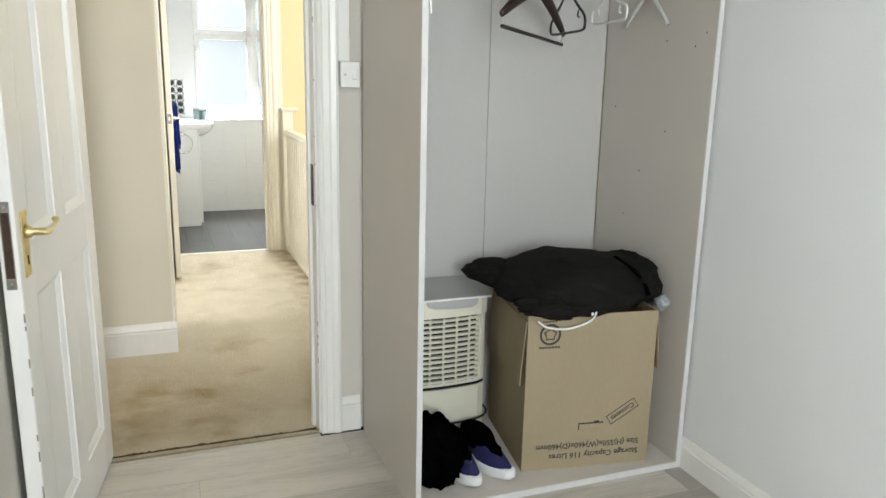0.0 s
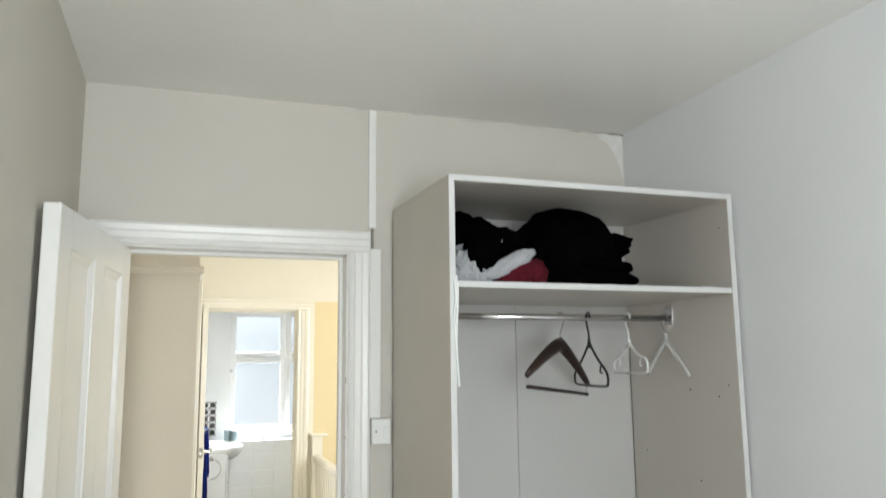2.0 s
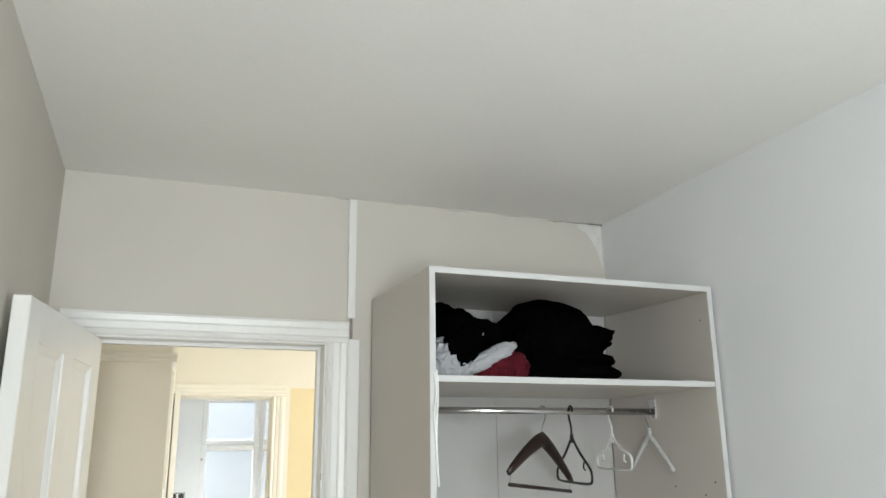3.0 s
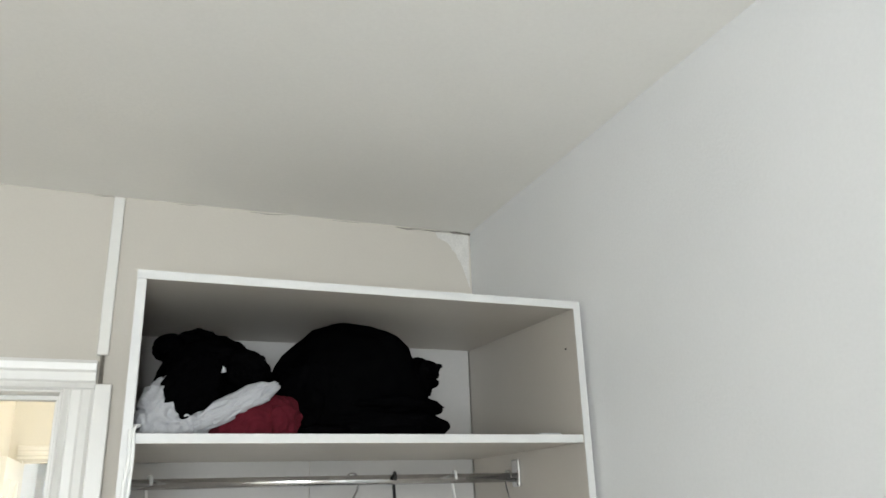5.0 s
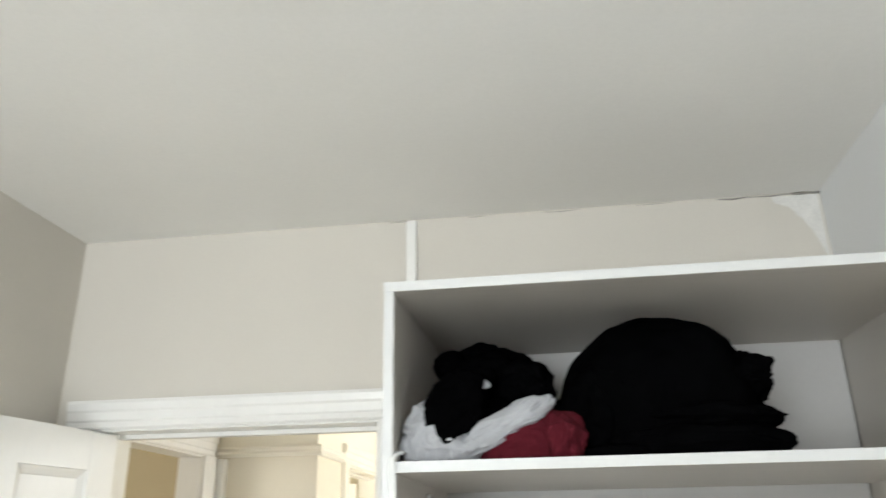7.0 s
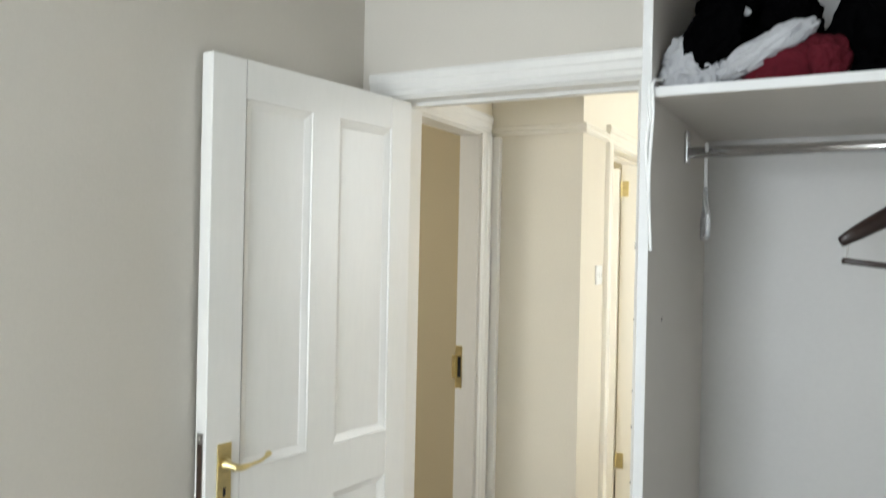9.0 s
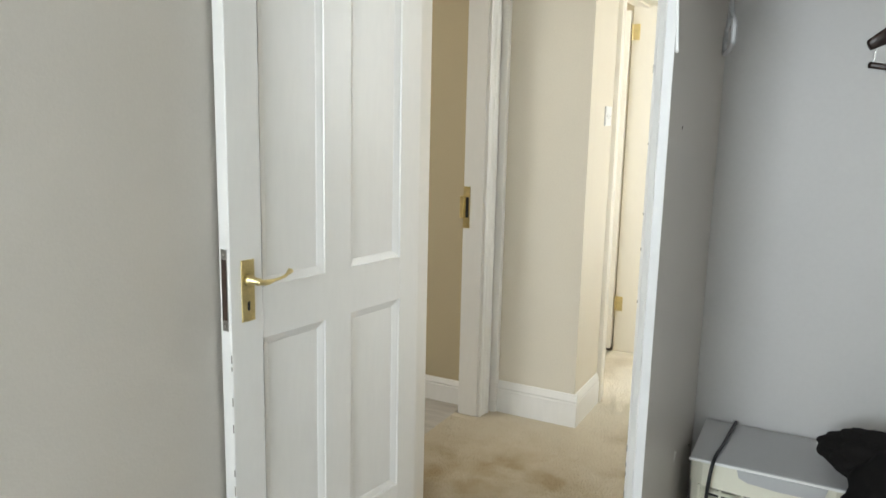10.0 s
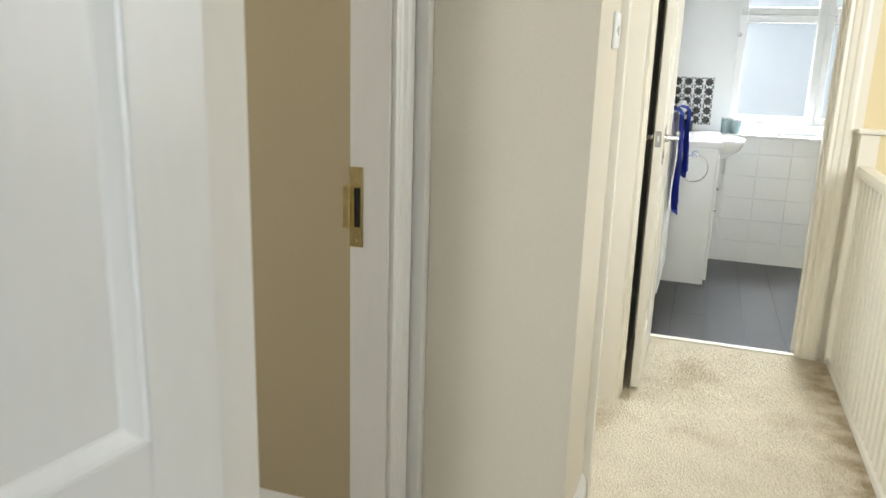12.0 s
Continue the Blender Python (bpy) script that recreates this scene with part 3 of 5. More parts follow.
door_1 = panel_door("door_1", pose(-1.8698, 0.0341, 0.008, 0, 0, -98.23), 0.750, 1.923, "open white four-panel bedroom door with brass lever handle", M["gloss"],
                    (0.097, 0.648), (0.321, 0.424), (0.15, 0.780, 0.914, 1.827), "brass", 0.942, setback=0.053, mortise=True)
door_2 = panel_door("door_2", pose(BX0 + 0.004, BY - 0.004, 0.01, 0, 0, -90), 0.668, 1.925, "open white bathroom door standing along the passage wall", M["gloss_cream"],
                    (0.09, 0.575), (0.28, 0.385), (0.2, 0.76, 0.90, 1.82), "chrome", 1.01, t=0.033, plate=(0.04, 0.15))
door_3 = panel_door("door_3", pose(CX - 0.16, 2.246, 0.012, 0, 0, 180), 0.74, 1.93, "white door of the side room, standing wide open", M["gloss_cream"],
                    (0.09, 0.64), (0.32, 0.42), (0.2, 0.76, 0.90, 1.82), "brass", 1.0)

# ---- wardrobe ----
W0, W1, WF, WB, WH = -0.992, -0.015, -0.647, -0.03, 2.085
T = 0.018


def racked(bm):
    """The carcass leans a little: its top rises towards the wall."""
    for v in bm.verts:
        if v.co.z > 1.9:
            v.co.z += 0.016 * (v.co.y - WF) / (WB - WF)
    return bm


wardrobe = thing("wardrobe", pose(0, 0, 0), "tall open white wardrobe carcass without doors, against the wall", "wardrobe")
for x0, x1 in ((W0, W0 + T), (W1 - T, W1)):
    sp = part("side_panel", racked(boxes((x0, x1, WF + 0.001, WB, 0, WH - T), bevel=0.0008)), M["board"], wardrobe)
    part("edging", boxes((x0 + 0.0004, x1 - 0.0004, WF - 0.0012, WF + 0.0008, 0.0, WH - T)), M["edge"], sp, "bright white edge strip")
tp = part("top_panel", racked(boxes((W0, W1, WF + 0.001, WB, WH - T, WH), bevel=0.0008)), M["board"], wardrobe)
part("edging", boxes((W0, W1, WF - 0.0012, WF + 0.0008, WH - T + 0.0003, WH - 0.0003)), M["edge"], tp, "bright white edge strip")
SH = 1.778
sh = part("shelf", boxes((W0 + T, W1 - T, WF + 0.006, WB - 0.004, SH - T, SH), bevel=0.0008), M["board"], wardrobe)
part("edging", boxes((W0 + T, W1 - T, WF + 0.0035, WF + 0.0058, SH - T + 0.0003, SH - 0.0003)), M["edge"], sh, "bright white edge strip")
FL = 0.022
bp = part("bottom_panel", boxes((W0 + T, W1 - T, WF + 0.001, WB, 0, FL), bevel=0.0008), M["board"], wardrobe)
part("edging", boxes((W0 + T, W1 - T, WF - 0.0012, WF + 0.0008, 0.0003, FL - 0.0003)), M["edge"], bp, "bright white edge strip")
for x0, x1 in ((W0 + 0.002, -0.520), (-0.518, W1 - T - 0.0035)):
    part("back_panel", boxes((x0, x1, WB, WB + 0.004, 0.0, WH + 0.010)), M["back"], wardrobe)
# dark strip behind the back panel's end, put in as the gap's shade
part("gap_shade", boxes((W1 - T - 0.012, W1 - T, WB + 0.006, WB + 0.009, 0.0, WH + 0.010)), M["dark"], wardrobe)
RZ, RY = 1.699, -0.31
hr = part("hanging_rail", tube([(W0 + T, RY, RZ), (W1 - T, RY, RZ)], 0.011, 16, flat=1.05), M["chrome"], wardrobe, "chrome hanging rail", smooth=True)
for x0, x1 in ((W0 + T, W0 + T + 0.008), (W1 - T - 0.008, W1 - T)):
    part("rail_socket", boxes((x0, x1, RY - 0.02, RY + 0.02, RZ - 0.024, RZ + 0.045), bevel=0.003, segments=2), M["chrome"], hr)
for i, (y, z) in enumerate(((-0.12, 1.22), (-0.40, 1.45), (-0.43, 1.15), (-0.6, 1.47), (-0.22, 0.83), (-0.60, 1.98), (-0.55, 1.43), (-0.3, 1.0))):
    part("screw_hole", disc(bmesh.new(), (W1 - T + 0.0005, y, z), (-1, 0, 0), 0.003, 0.0012, 8), M["dark"], wardrobe)
for y, z in ((-0.09, 0.52), (-0.52, 1.35), (-0.40, 0.31)):
    part("screw_hole", disc(bmesh.new(), (W0 + T - 0.0005, y, z), (1, 0, 0), 0.0035, 0.0012, 8), M["dark"], wardrobe)

tear = bmesh.new()
rng = random.Random(8)
ring0 = [tear.verts.new((W0 + T + 0.0006, -0.306 + 0.010 * math.cos(a) * rng.uniform(0.6, 1.2), 0.579 + 0.016 * math.sin(a) * rng.uniform(0.6, 1.2))) for a in [i * math.pi / 6 for i in range(12)]]
peak = tear.verts.new((W0 + T + 0.006, -0.309, 0.590))
for i in range(12):
    tear.faces.new((ring0[i], ring0[(i + 1) % 12], peak))
tear.faces.new(ring0[::-1])
part("torn_chip", tear, M["plaster"], wardrobe, "torn pale chip in the board")

# chipped paint along the door's free edge
rng = random.Random(12)
for i in range(11):
    z = rng.uniform(0.15, 1.0)
    l = rng.uniform(0.008, 0.03)
    part("paint_chip", boxes((0.7496, 0.7506, -0.0032, 0.0004, z, z + l)), M["steel"], door_1)
for i in range(9):
    z = rng.uniform(0.2, 1.5)
    l = rng.uniform(0.006, 0.022)
    part("paint_chip", boxes((OX1 - 0.0006, OX1 + 0.002, -0.0006, 0.004, z, z + l)), M["steel"], frame_1)

# ---- things in the wardrobe ----


def heap(centre, radii, seed, fold=0.18, freq=2.6, base=None, lean=(0, 0), sub=5, squash=0.25, creases=1.0, turn=0.0):
    """A crumpled bundle of cloth, sunk flat on its support at z = base."""
    bm = bmesh.new()
    bmesh.ops.create_icosphere(bm, subdivisions=sub, radius=1.0)
    off = Vector((seed * 7.13, seed * 3.7, seed * 1.9))
    c, r = Vector(centre), Vector(radii)
    for v in bm.verts:
        d = v.co.normalized()
        # broad lumps, then sharp-crested folds
        big = noise.noise(d * 1.6 + off)
        warp = Vector((noise.noise(d * 2.1 + off * 1.3), noise.noise(d * 2.1 + off * 2.1), noise.noise(d * 2.1 + off * 0.7)))
        q = (d + warp * 0.45) * freq + off
        a1, a2 = seed * 1.7, seed * 0.9 + 0.6
        w1 = q.x * math.cos(a1) + q.z * math.sin(a1)
        w2 = q.x * math.sin(a2) - q.z * math.cos(a2)
        ridge = (1 - abs(noise.noise(Vector((w1 * 1.3, q.y * 0.5, w2 * 0.35 + 4))))) ** 3
        ridge2 = (1 - abs(noise.noise(Vector((w2 * 2.4, q.y * 0.8 + 9, w1 * 0.6))))) ** 4
        lump = noise.noise(d * 3.4 + off)
        k = 1 + fold * (0.9 * big + 0.45 * lump + creases * (0.8 * (ridge - 0.5) + 0.22 * (ridge2 - 0.4)))
        p = Vector((d.x * r.x, d.y * r.y, d.z * r.z)) * k
        if turn:
            ct_, st_ = math.cos(radians(turn)), math.sin(radians(turn))
            p = Vector((p.x * ct_ - p.z * st_, p.y, p.x * st_ + p.z * ct_))
        p.x += lean[0] * p.z
        p.y += lean[1] * p.z
        v.co = c + p
    if base is not None:
        for v in bm.verts:
            if v.co.z < base + 0.012:
                v.co.z = base + max(0.0, (v.co.z - base)) * squash + 0.0005
    return bm


def bundle(name, mat, label, category, *args, **kw):
    bm = heap(*args, **kw)
    return tagged(part(name, bm, mat, None, "", True), label, category)


# upper shelf
coat = thing("black_coat", pose(0, 0, 0), "large black coat rolled into a heap on the shelf", "coat")
part("coat_body", heap((-0.518, -0.41, 1.886), (0.182, 0.20, 0.166), 3, fold=0.085, base=SH, lean=(0.03, 0), creases=0.7), M["black"], coat, "", True)
part("collar", heap((-0.368, -0.47, 1.918), (0.046, 0.10, 0.042), 14, fold=0.22, sub=5), M["black"], coat, "", True)
part("sleeve", heap((-0.625, -0.49, 1.865), (0.085, 0.10, 0.095), 15, fold=0.2, base=SH, lean=(0.2, 0)), M["black"], coat, "", True)
trousers = thing("folded_trousers", pose(0, 0, 0), "folded black trousers under the black coat", "trousers")
part("leg", heap((-0.474, -0.50, 1.803), (0.155, 0.13, 0.045), 8, fold=0.10, base=SH), M["black"], trousers, "", True)
part("leg", heap((-0.470, -0.50, 1.846), (0.148, 0.12, 0.030), 9, fold=0.10), M["black"], trousers, "", True)
shirt = thing("black_shirt", pose(0, 0, 0), "crumpled black shirt on top of the pile", "shirt")
part("shirt_body", heap((-0.822, -0.38, 1.893), (0.122, 0.15, 0.117), 5, fold=0.13, base=SH, lean=(0.10, 0), creases=0.45), M["black"], shirt, "", True)
part("sleeve", heap((-0.872, -0.585, 1.898), (0.066, 0.032, 0.032), 11, fold=0.2, turn=30), M["black"], shirt, "", True)
part("cuff", heap((-0.874, -0.618, 1.866), (0.048, 0.026, 0.060), 12, fold=0.2, lean=(0.3, 0), creases=0.8), M["black"], shirt, "", True)
part("collar", heap((-0.842, -0.33, 2.005), (0.058, 0.06, 0.036), 13, fold=0.14, turn=-12, creases=0.5), M["black"], shirt, "", True)
part("collar", heap((-0.915, -0.36, 1.992), (0.036, 0.05, 0.030), 16, fold=0.14, turn=15, creases=0.5), M["black"], shirt, "", True)
part("shoulder", heap((-0.762, -0.49, 1.908), (0.058, 0.075, 0.052), 19, fold=0.2, turn=-30), M["black"], shirt, "", True)
part("care_label", heap((-0.829, -0.612, 1.906), (0.017, 0.005, 0.008), 20, fold=0.1, sub=3, turn=-20), M["greycloth"], shirt, "small white label", True)
bundle("grey_shirt", M["greycloth"], "crumpled light grey shirt on the shelf", "clothes", (-0.906, -0.560, 1.812), (0.068, 0.072, 0.082), 21, fold=0.17, freq=3.4, base=SH, sub=6, creases=1.0)
bundle("grey_sleeve", M["greycloth"], "light grey shirt sleeve draped across the pile", "clothes", (-0.790, -0.606, 1.836), (0.094, 0.028, 0.025), 22, fold=0.20, freq=2.4, turn=27, sub=6, creases=1.0)
sweater = thing("maroon_sweater", pose(0, 0, 0), "folded maroon sweater on the shelf", "sweater")
part("sweater_body", heap((-0.758, -0.560, 1.808), (0.080, 0.066, 0.056), 31, fold=0.14, base=SH), M["maroon"], sweater, "", True)
part("sleeve", heap((-0.704, -0.572, 1.814), (0.047, 0.052, 0.046), 32, fold=0.16, base=SH, turn=-20), M["maroon"], sweater, "", True)
bundle("belt_pouch", M["black"], "small black pouch lying on the shelf edge", "pouch", (-0.612, -0.585, 1.786), (0.060, 0.033, 0.014), 33, fold=0.12, base=SH, sub=4)
tagged(part("shelf_fitting", boxes((-0.135, -0.080, -0.628, -0.600, SH + 0.0005, SH + 0.005), bevel=0.002), M["greyplastic"]), "small flat grey fitting lying on the shelf", "fitting")


def clothes_hanger(name, x, yaw, half, drop, mat, label, hook="chrome", thick=0.006, style="loop", bar=None, tilt=0.0):
    """A hanger on the rail: its shoulders run along local x, turned by yaw; the hook rides on the rail."""
    h = thing(name, pose(x, RY, RZ, 0, tilt, yaw), label, "hanger", "clothes hangers")
    top = 0.017
    hk = [(0.0, 0, -0.085), (0.002, 0, -0.05), (0.020, 0, -0.022), (0.0215, 0, 0.0), (0.015, 0, 0.014), (0.0, 0, top), (-0.014, 0, 0.012), (-0.019, 0, -0.002)]
    part("hook", tube(curve_pts(hk, 5), 0.0024 if hook == "chrome" else 0.0036, 8), M[hook], h, smooth=True)
    if style == "wood":
        bm = bmesh.new()
        n = 16
        pts = [(half * s, 0, -0.104 - drop * (abs(s) ** 1.25) + 0.012 * (1 - abs(s))) for s in [i / n * 2 - 1 for i in range(n + 1)]]
        sweep(bm, pts, [0.011 + 0.014 * (1 - abs(i / n * 2 - 1)) ** 0.7 if i not in (0, n) else 0.010 for i in range(n + 1)], 10, flat=1.0)
        for v in bm.verts:
            v.co.y *= 0.62
        part("shoulder_bar", bm, mat, h, smooth=True)
        if bar:
            zb = -0.104 - drop - 0.034
            part("trouser_bar", tube([(-half * 0.96, 0, zb), (half * 0.96, 0, zb)], 0.006, 10), mat, h, smooth=True)
            for s in (-1, 1):
                part("wire", tube([(s * half * 0.93, 0, zb), (s * half * 0.93, 0, -0.104 - drop)], 0.0014, 6), M["chrome"], h)
    elif style == "loop":
        zb = -0.085 - drop
        pts = curve_pts([(0, 0, -0.085), (half * 0.45, 0, -0.085 - drop * 0.38), (half * 0.93, 0, zb + 0.045), (half, 0, zb + 0.015), (half * 0.85, 0, zb), (0, 0, zb - 0.002), (-half * 0.85, 0, zb), (-half, 0, zb + 0.015), (-half * 0.93, 0, zb + 0.045), (-half * 0.45, 0, -0.085 - drop * 0.38), (0, 0, -0.085)], 4)
        part("loop", tube(pts[:-1], thick, 8, closed=True), mat, h, smooth=True)
        part("neck", boxes((-0.008, 0.008, -0.005, 0.005, -0.105, -0.075), bevel=0.003), mat, h)
        for s in (-1, 1):
            part("notch_hook", tube([(s * half * 0.62, 0, -0.085 - drop * 0.55), (s * half * 0.58, 0, -0.085 - drop * 0.55 - 0.02), (s * half * 0.68, 0, -0.085 - drop * 0.55 - 0.024)], 0.0028, 6), mat, h)
    else:
        n = 12
        bm = bmesh.new()
        pts = [(half * s, 0, -0.085 - drop * (abs(s) ** 1.15)) for s in [i / n * 2 - 1 for i in range(n + 1)]]
        sweep(bm, pts, [0.008 + 0.006 * (1 - abs(i / n * 2 - 1)) for i in range(n + 1)], 8, flat=0.9)
        for v in bm.verts:
            v.co.y *= 0.5
        part("shoulder_bar", bm, mat, h, smooth=True)
        part("neck", boxes((-0.009, 0.009, -0.006, 0.006, -0.095, -0.055), bevel=0.003), M["darkwood"] if mat == M["darkwood"] else mat, h)
    return h


clothes_hanger("wooden_hanger", -0.476, 34, 0.212, 0.109, M["darkwood"], "dark stained wooden hanger with a trouser bar", style="wood", bar=True, tilt=5.5)
clothes_hanger("black_hanger", -0.369, 78, 0.185, 0.145, M["blackplastic"], "thin black plastic hanger", hook="blackplastic", thick=0.0042)
clothes_hanger("white_hanger", -0.211, 80, 0.148, 0.105, M["whiteplastic"], "thin white plastic hanger", hook="whiteplastic", thick=0.0042)
clothes_hanger("clear_hanger", -0.060, 86, 0.138, 0.115, M["clear"], "clear plastic hanger with a chrome hook", style="arms", thick=0.0046)
clothes_hanger("grey_hanger", -0.930, 101, 0.15, 0.10, M["greyplastic"], "grey plastic hanger at the end of the rail", hook="whiteplastic", thick=0.005)

# white cords that hang down from the grey shirt over the shelf's edge
for i, (x, l) in enumerate(((-0.972, 0.295), (-0.978, 0.185))):
    cord = tube(curve_pts([(x + 0.01, WF + 0.03, SH + 0.016), (x, WF - 0.0005, SH + 0.005), (x + 0.002, WF - 0.004, SH - 0.05), (x - 0.003, WF - 0.003, SH - l * 0.6), (x + 0.003, WF - 0.003, SH - l)], 6), 0.0032, 8)
    tagged(part("drawstring", cord, M["whiteplastic"], None, "", True), "white cotton drawstring hanging over the shelf edge", "cord")

# dehumidifier
DX0, DX1, DYF, DYB, DH = -0.938, -0.600, -0.268, -0.046, 0.56
dehum = thing("dehumidifier", pose(0, 0, FL), "ivory plastic dehumidifier with a grey top and louvred grille", "dehumidifier")


def bowed(x0, x1, y0, y1, z0, z1, bow=0.022, taper=0.0, n=12):
    """A body with a bowed front."""
    bm = bmesh.new()
    rows = []
    for z, tx in ((z0, taper), (z0 + 0.01, taper * 0.4), ((z0 + z1) / 2, 0), (z1, 0)):
        a = []
        for i in range(n + 1):
            s = i / n * 2 - 1
            a.append(bm.verts.new(((x0 + x1) / 2 + s * ((x1 - x0) / 2 - tx), y0 - bow * (1 - s * s) + (0.012 if abs(s) == 1 else 0), z)))
        a.append(bm.verts.new((x1 - tx, y1, z)))
        a.append(bm.verts.new((x0 + tx, y1, z)))
        rows.append(a)
    for a, b in zip(rows, rows[1:]):
        k = len(a)
        for i in range(k):
            bm.faces.new((a[i], a[(i + 1) % k], b[(i + 1) % k], b[i]))
    bm.faces.new(rows[0][::-1])
    bm.faces.new(rows[-1])
    return bm


body = part("body", bowed(DX0, DX1, DYF + 0.012, DYB, 0.0, 0.515, bow=0.014, taper=0.006), M["plastic"], dehum)
part("water_tank", bowed(DX0 + 0.002, DX1 - 0.002, DYF + 0.004, DYF + 0.06, 0.012, 0.215, bow=0.016), M["plastic"], dehum)
part("tank_seam", bowed(DX0 + 0.001, DX1 - 0.001, DYF + 0.009, DYF + 0.06, 0.216, 0.220, bow=0.015), M["dark"], dehum)
hood = part("hood", bowed(DX0 - 0.002, DX1 + 0.002, DYF + 0.002, DYB, 0.482, 0.545, bow=0.016), M["plastic"], dehum)
bm = bmesh.new()
slab(bm, DX0 - 0.003, DX1 + 0.003, DYF - 0.013, DYB, 0.545, 0.552, bevel=0.003, segments=2)
for v in bm.verts:
    v.co.z += 0.05 * (v.co.y - DYF)
part("top_cover", bm, M["greyplastic"], dehum, "flat grey plastic top cover")
part("cover_lip", boxes((DX0 - 0.005, DX1 + 0.005, DYF - 0.0155, DYF - 0.0125, 0.544, 0.550), bevel=0.001), M["whiteplastic"], dehum)
bm = bmesh.new()
pr = [(-0.095, 0), (-0.09, -0.018), (-0.07, -0.026), (0.0, -0.031), (0.07, -0.030), (0.09, -0.020), (0.095, 0)]
cxm = (DX0 + DX1) / 2 + 0.03
extrude(bm, pr, (cxm, DYF - 0.0172, 0.544), (1, 0, 0), (0, 0, 1), (0, 1, 0), 0.012)
part("handle_recess", bm, M["greyplastic"], dehum, "dark grey grip recess")
GZ0, GZ1 = 0.236, 0.480
part("grille_back", bowed(DX0 + 0.018, DX1 - 0.018, DYF + 0.010, DYF + 0.04, GZ0, GZ1, bow=0.0145), M["dark"], dehum)
nl = 13
for i in range(nl):
    z = GZ0 + (GZ1 - GZ0) * (i + 0.5) / nl
    part("louvre", bowed(DX0 + 0.016, DX1 - 0.016, DYF + 0.004, DYF + 0.02, z - 0.0048, z + 0.0048, bow=0.0155), M["plastic"], dehum)
for i in range(7):
    s = (i / 6 * 2 - 1) * 0.98
    x = (DX0 + DX1) / 2 + s * ((DX1 - DX0) / 2 - 0.018)
    y = DYF + 0.0035 - 0.0158 * (1 - s * s)
    part("grille_bar", boxes((x - 0.003, x + 0.003, y - 0.0005, y + 0.012, GZ0, GZ1)), M["plastic"], dehum)
part("power_cable", tube(curve_pts([(-0.868, DYB + 0.004, 0.32), (-0.868, DYB + 0.007, 0.54), (-0.868, DYB - 0.02, 0.569), (-0.878, -0.18, 0.560), (-0.888, DYF - 0.020, 0.549), (-0.897, DYF - 0.022, 0.44), (-0.905, DYF - 0.02, 0.25), (-0.925, DYF - 0.014, 0.12),
                                    (-0.88, DYF - 0.020, 0.097), (-0.76, DYF - 0.024, 0.088), (-0.64, DYF - 0.020, 0.092), (-0.594, DYF + 0.0, 0.105), (-0.588, -0.2, 0.11)], 5), 0.0042, 8), M["blackplastic"], dehum, "black power cable wrapped round it", smooth=True)

# cardboard box, standing upside down
BW, BH = 0.455, 0.55
boxm = pose(-0.579, -0.539, FL, 0, 0, -8.8)
carton = thing("cardboard_box", boxm, "brown cardboard storage box, upside down, with black print", "box")
ct = 0.005
part("front_wall", boxes((0, BW, 0, ct, 0, BH), bevel=0.001), M["card"], carton)
part("back_wall", boxes((0, BW, BW - ct - 0.03, BW - 0.03, 0, BH), bevel=0.001), M["card"], carton)
part("side_wall", boxes((0, ct, ct, BW - ct - 0.03, 0, BH), bevel=0.001), M["card"], carton)
part("side_wall", boxes((BW - ct, BW, ct, BW - ct - 0.03, 0, BH), bevel=0.001), M["card"], carton)
part("base", boxes((ct, BW - ct, ct, BW - ct - 0.03, 0.0, 0.006)), M["card_dark"], carton)
flap = part("flap", boxes((-0.004, 0.0, 0.0, 0.40, -0.22, 0.0), bevel=0.001), M["card"], carton, "cardboard flap folded down outside")
flap.matrix_local = pose(-0.001, 0.004, BH - 0.02, 0, 4, 0)
flap2 = part("flap", boxes((0.0, 0.004, 0.0, 0.40, -0.20, 0.0), bevel=0.001), M["card_dark"], carton, "cardboard flap folded down outside")
flap2.matrix_local = pose(BW + 0.001, 0.004, BH - 0.01, 0, -4, 0)


def lettering(text, width, m, parent, mat, name="print"):
    cu = bpy.data.curves.new(name, "FONT")
    cu.body, cu.size, cu.align_x, cu.align_y, cu.resolution_u = text, 0.03, "LEFT", "CENTER", 2
    cu.extrude, cu.offset = 0.0001, 0.0006
    ob = new(name, cu)
    deps = bpy.context.evaluated_depsgraph_get()
    me = bpy.data.meshes.new_from_object(ob.evaluated_get(deps))
    bpy.data.objects.remove(ob)
    k = width / max(v.co.x for v in me.vertices)
    for v in me.vertices:
        v.co.x *= k
        v.co.y *= min(k, 1.15)
    me.materials.clear()
    me.materials.append(mat)
    ob = new(name, me)
    ob.parent = parent
    ob.matrix_local = m
    return ob


up_down = lambda x, z, turn=180: pose(x, -0.0006, z) @ pose(0, 0, 0, 90, 0, 0) @ pose(0, 0, 0, 0, 0, turn)
lettering("Storage Capacity 116 Litres", 0.325, up_down(0.420, 0.046), carton, M["ink"])
lettering("Size (H)550x(W)460x(D)460mm", 0.372, up_down(0.420, 0.083), carton, M["ink"])
lettering("Contents", 0.094, up_down(0.352 + 0.047 * 0.839, 0.196 + 0.047 * 0.545, 180 + 33), carton, M["ink"])
fr = boxes((-0.058, 0.058, -0.0005, 0.0003, 0.016, 0.0185), (-0.058, 0.058, -0.0005, 0.0003, -0.0185, -0.016), (-0.058, -0.0555, -0.0005, 0.0003, -0.016, 0.016), (0.0555, 0.058, -0.0005, 0.0003, -0.016, 0.016))
fb = part("print_frame", fr, M["ink"], carton)
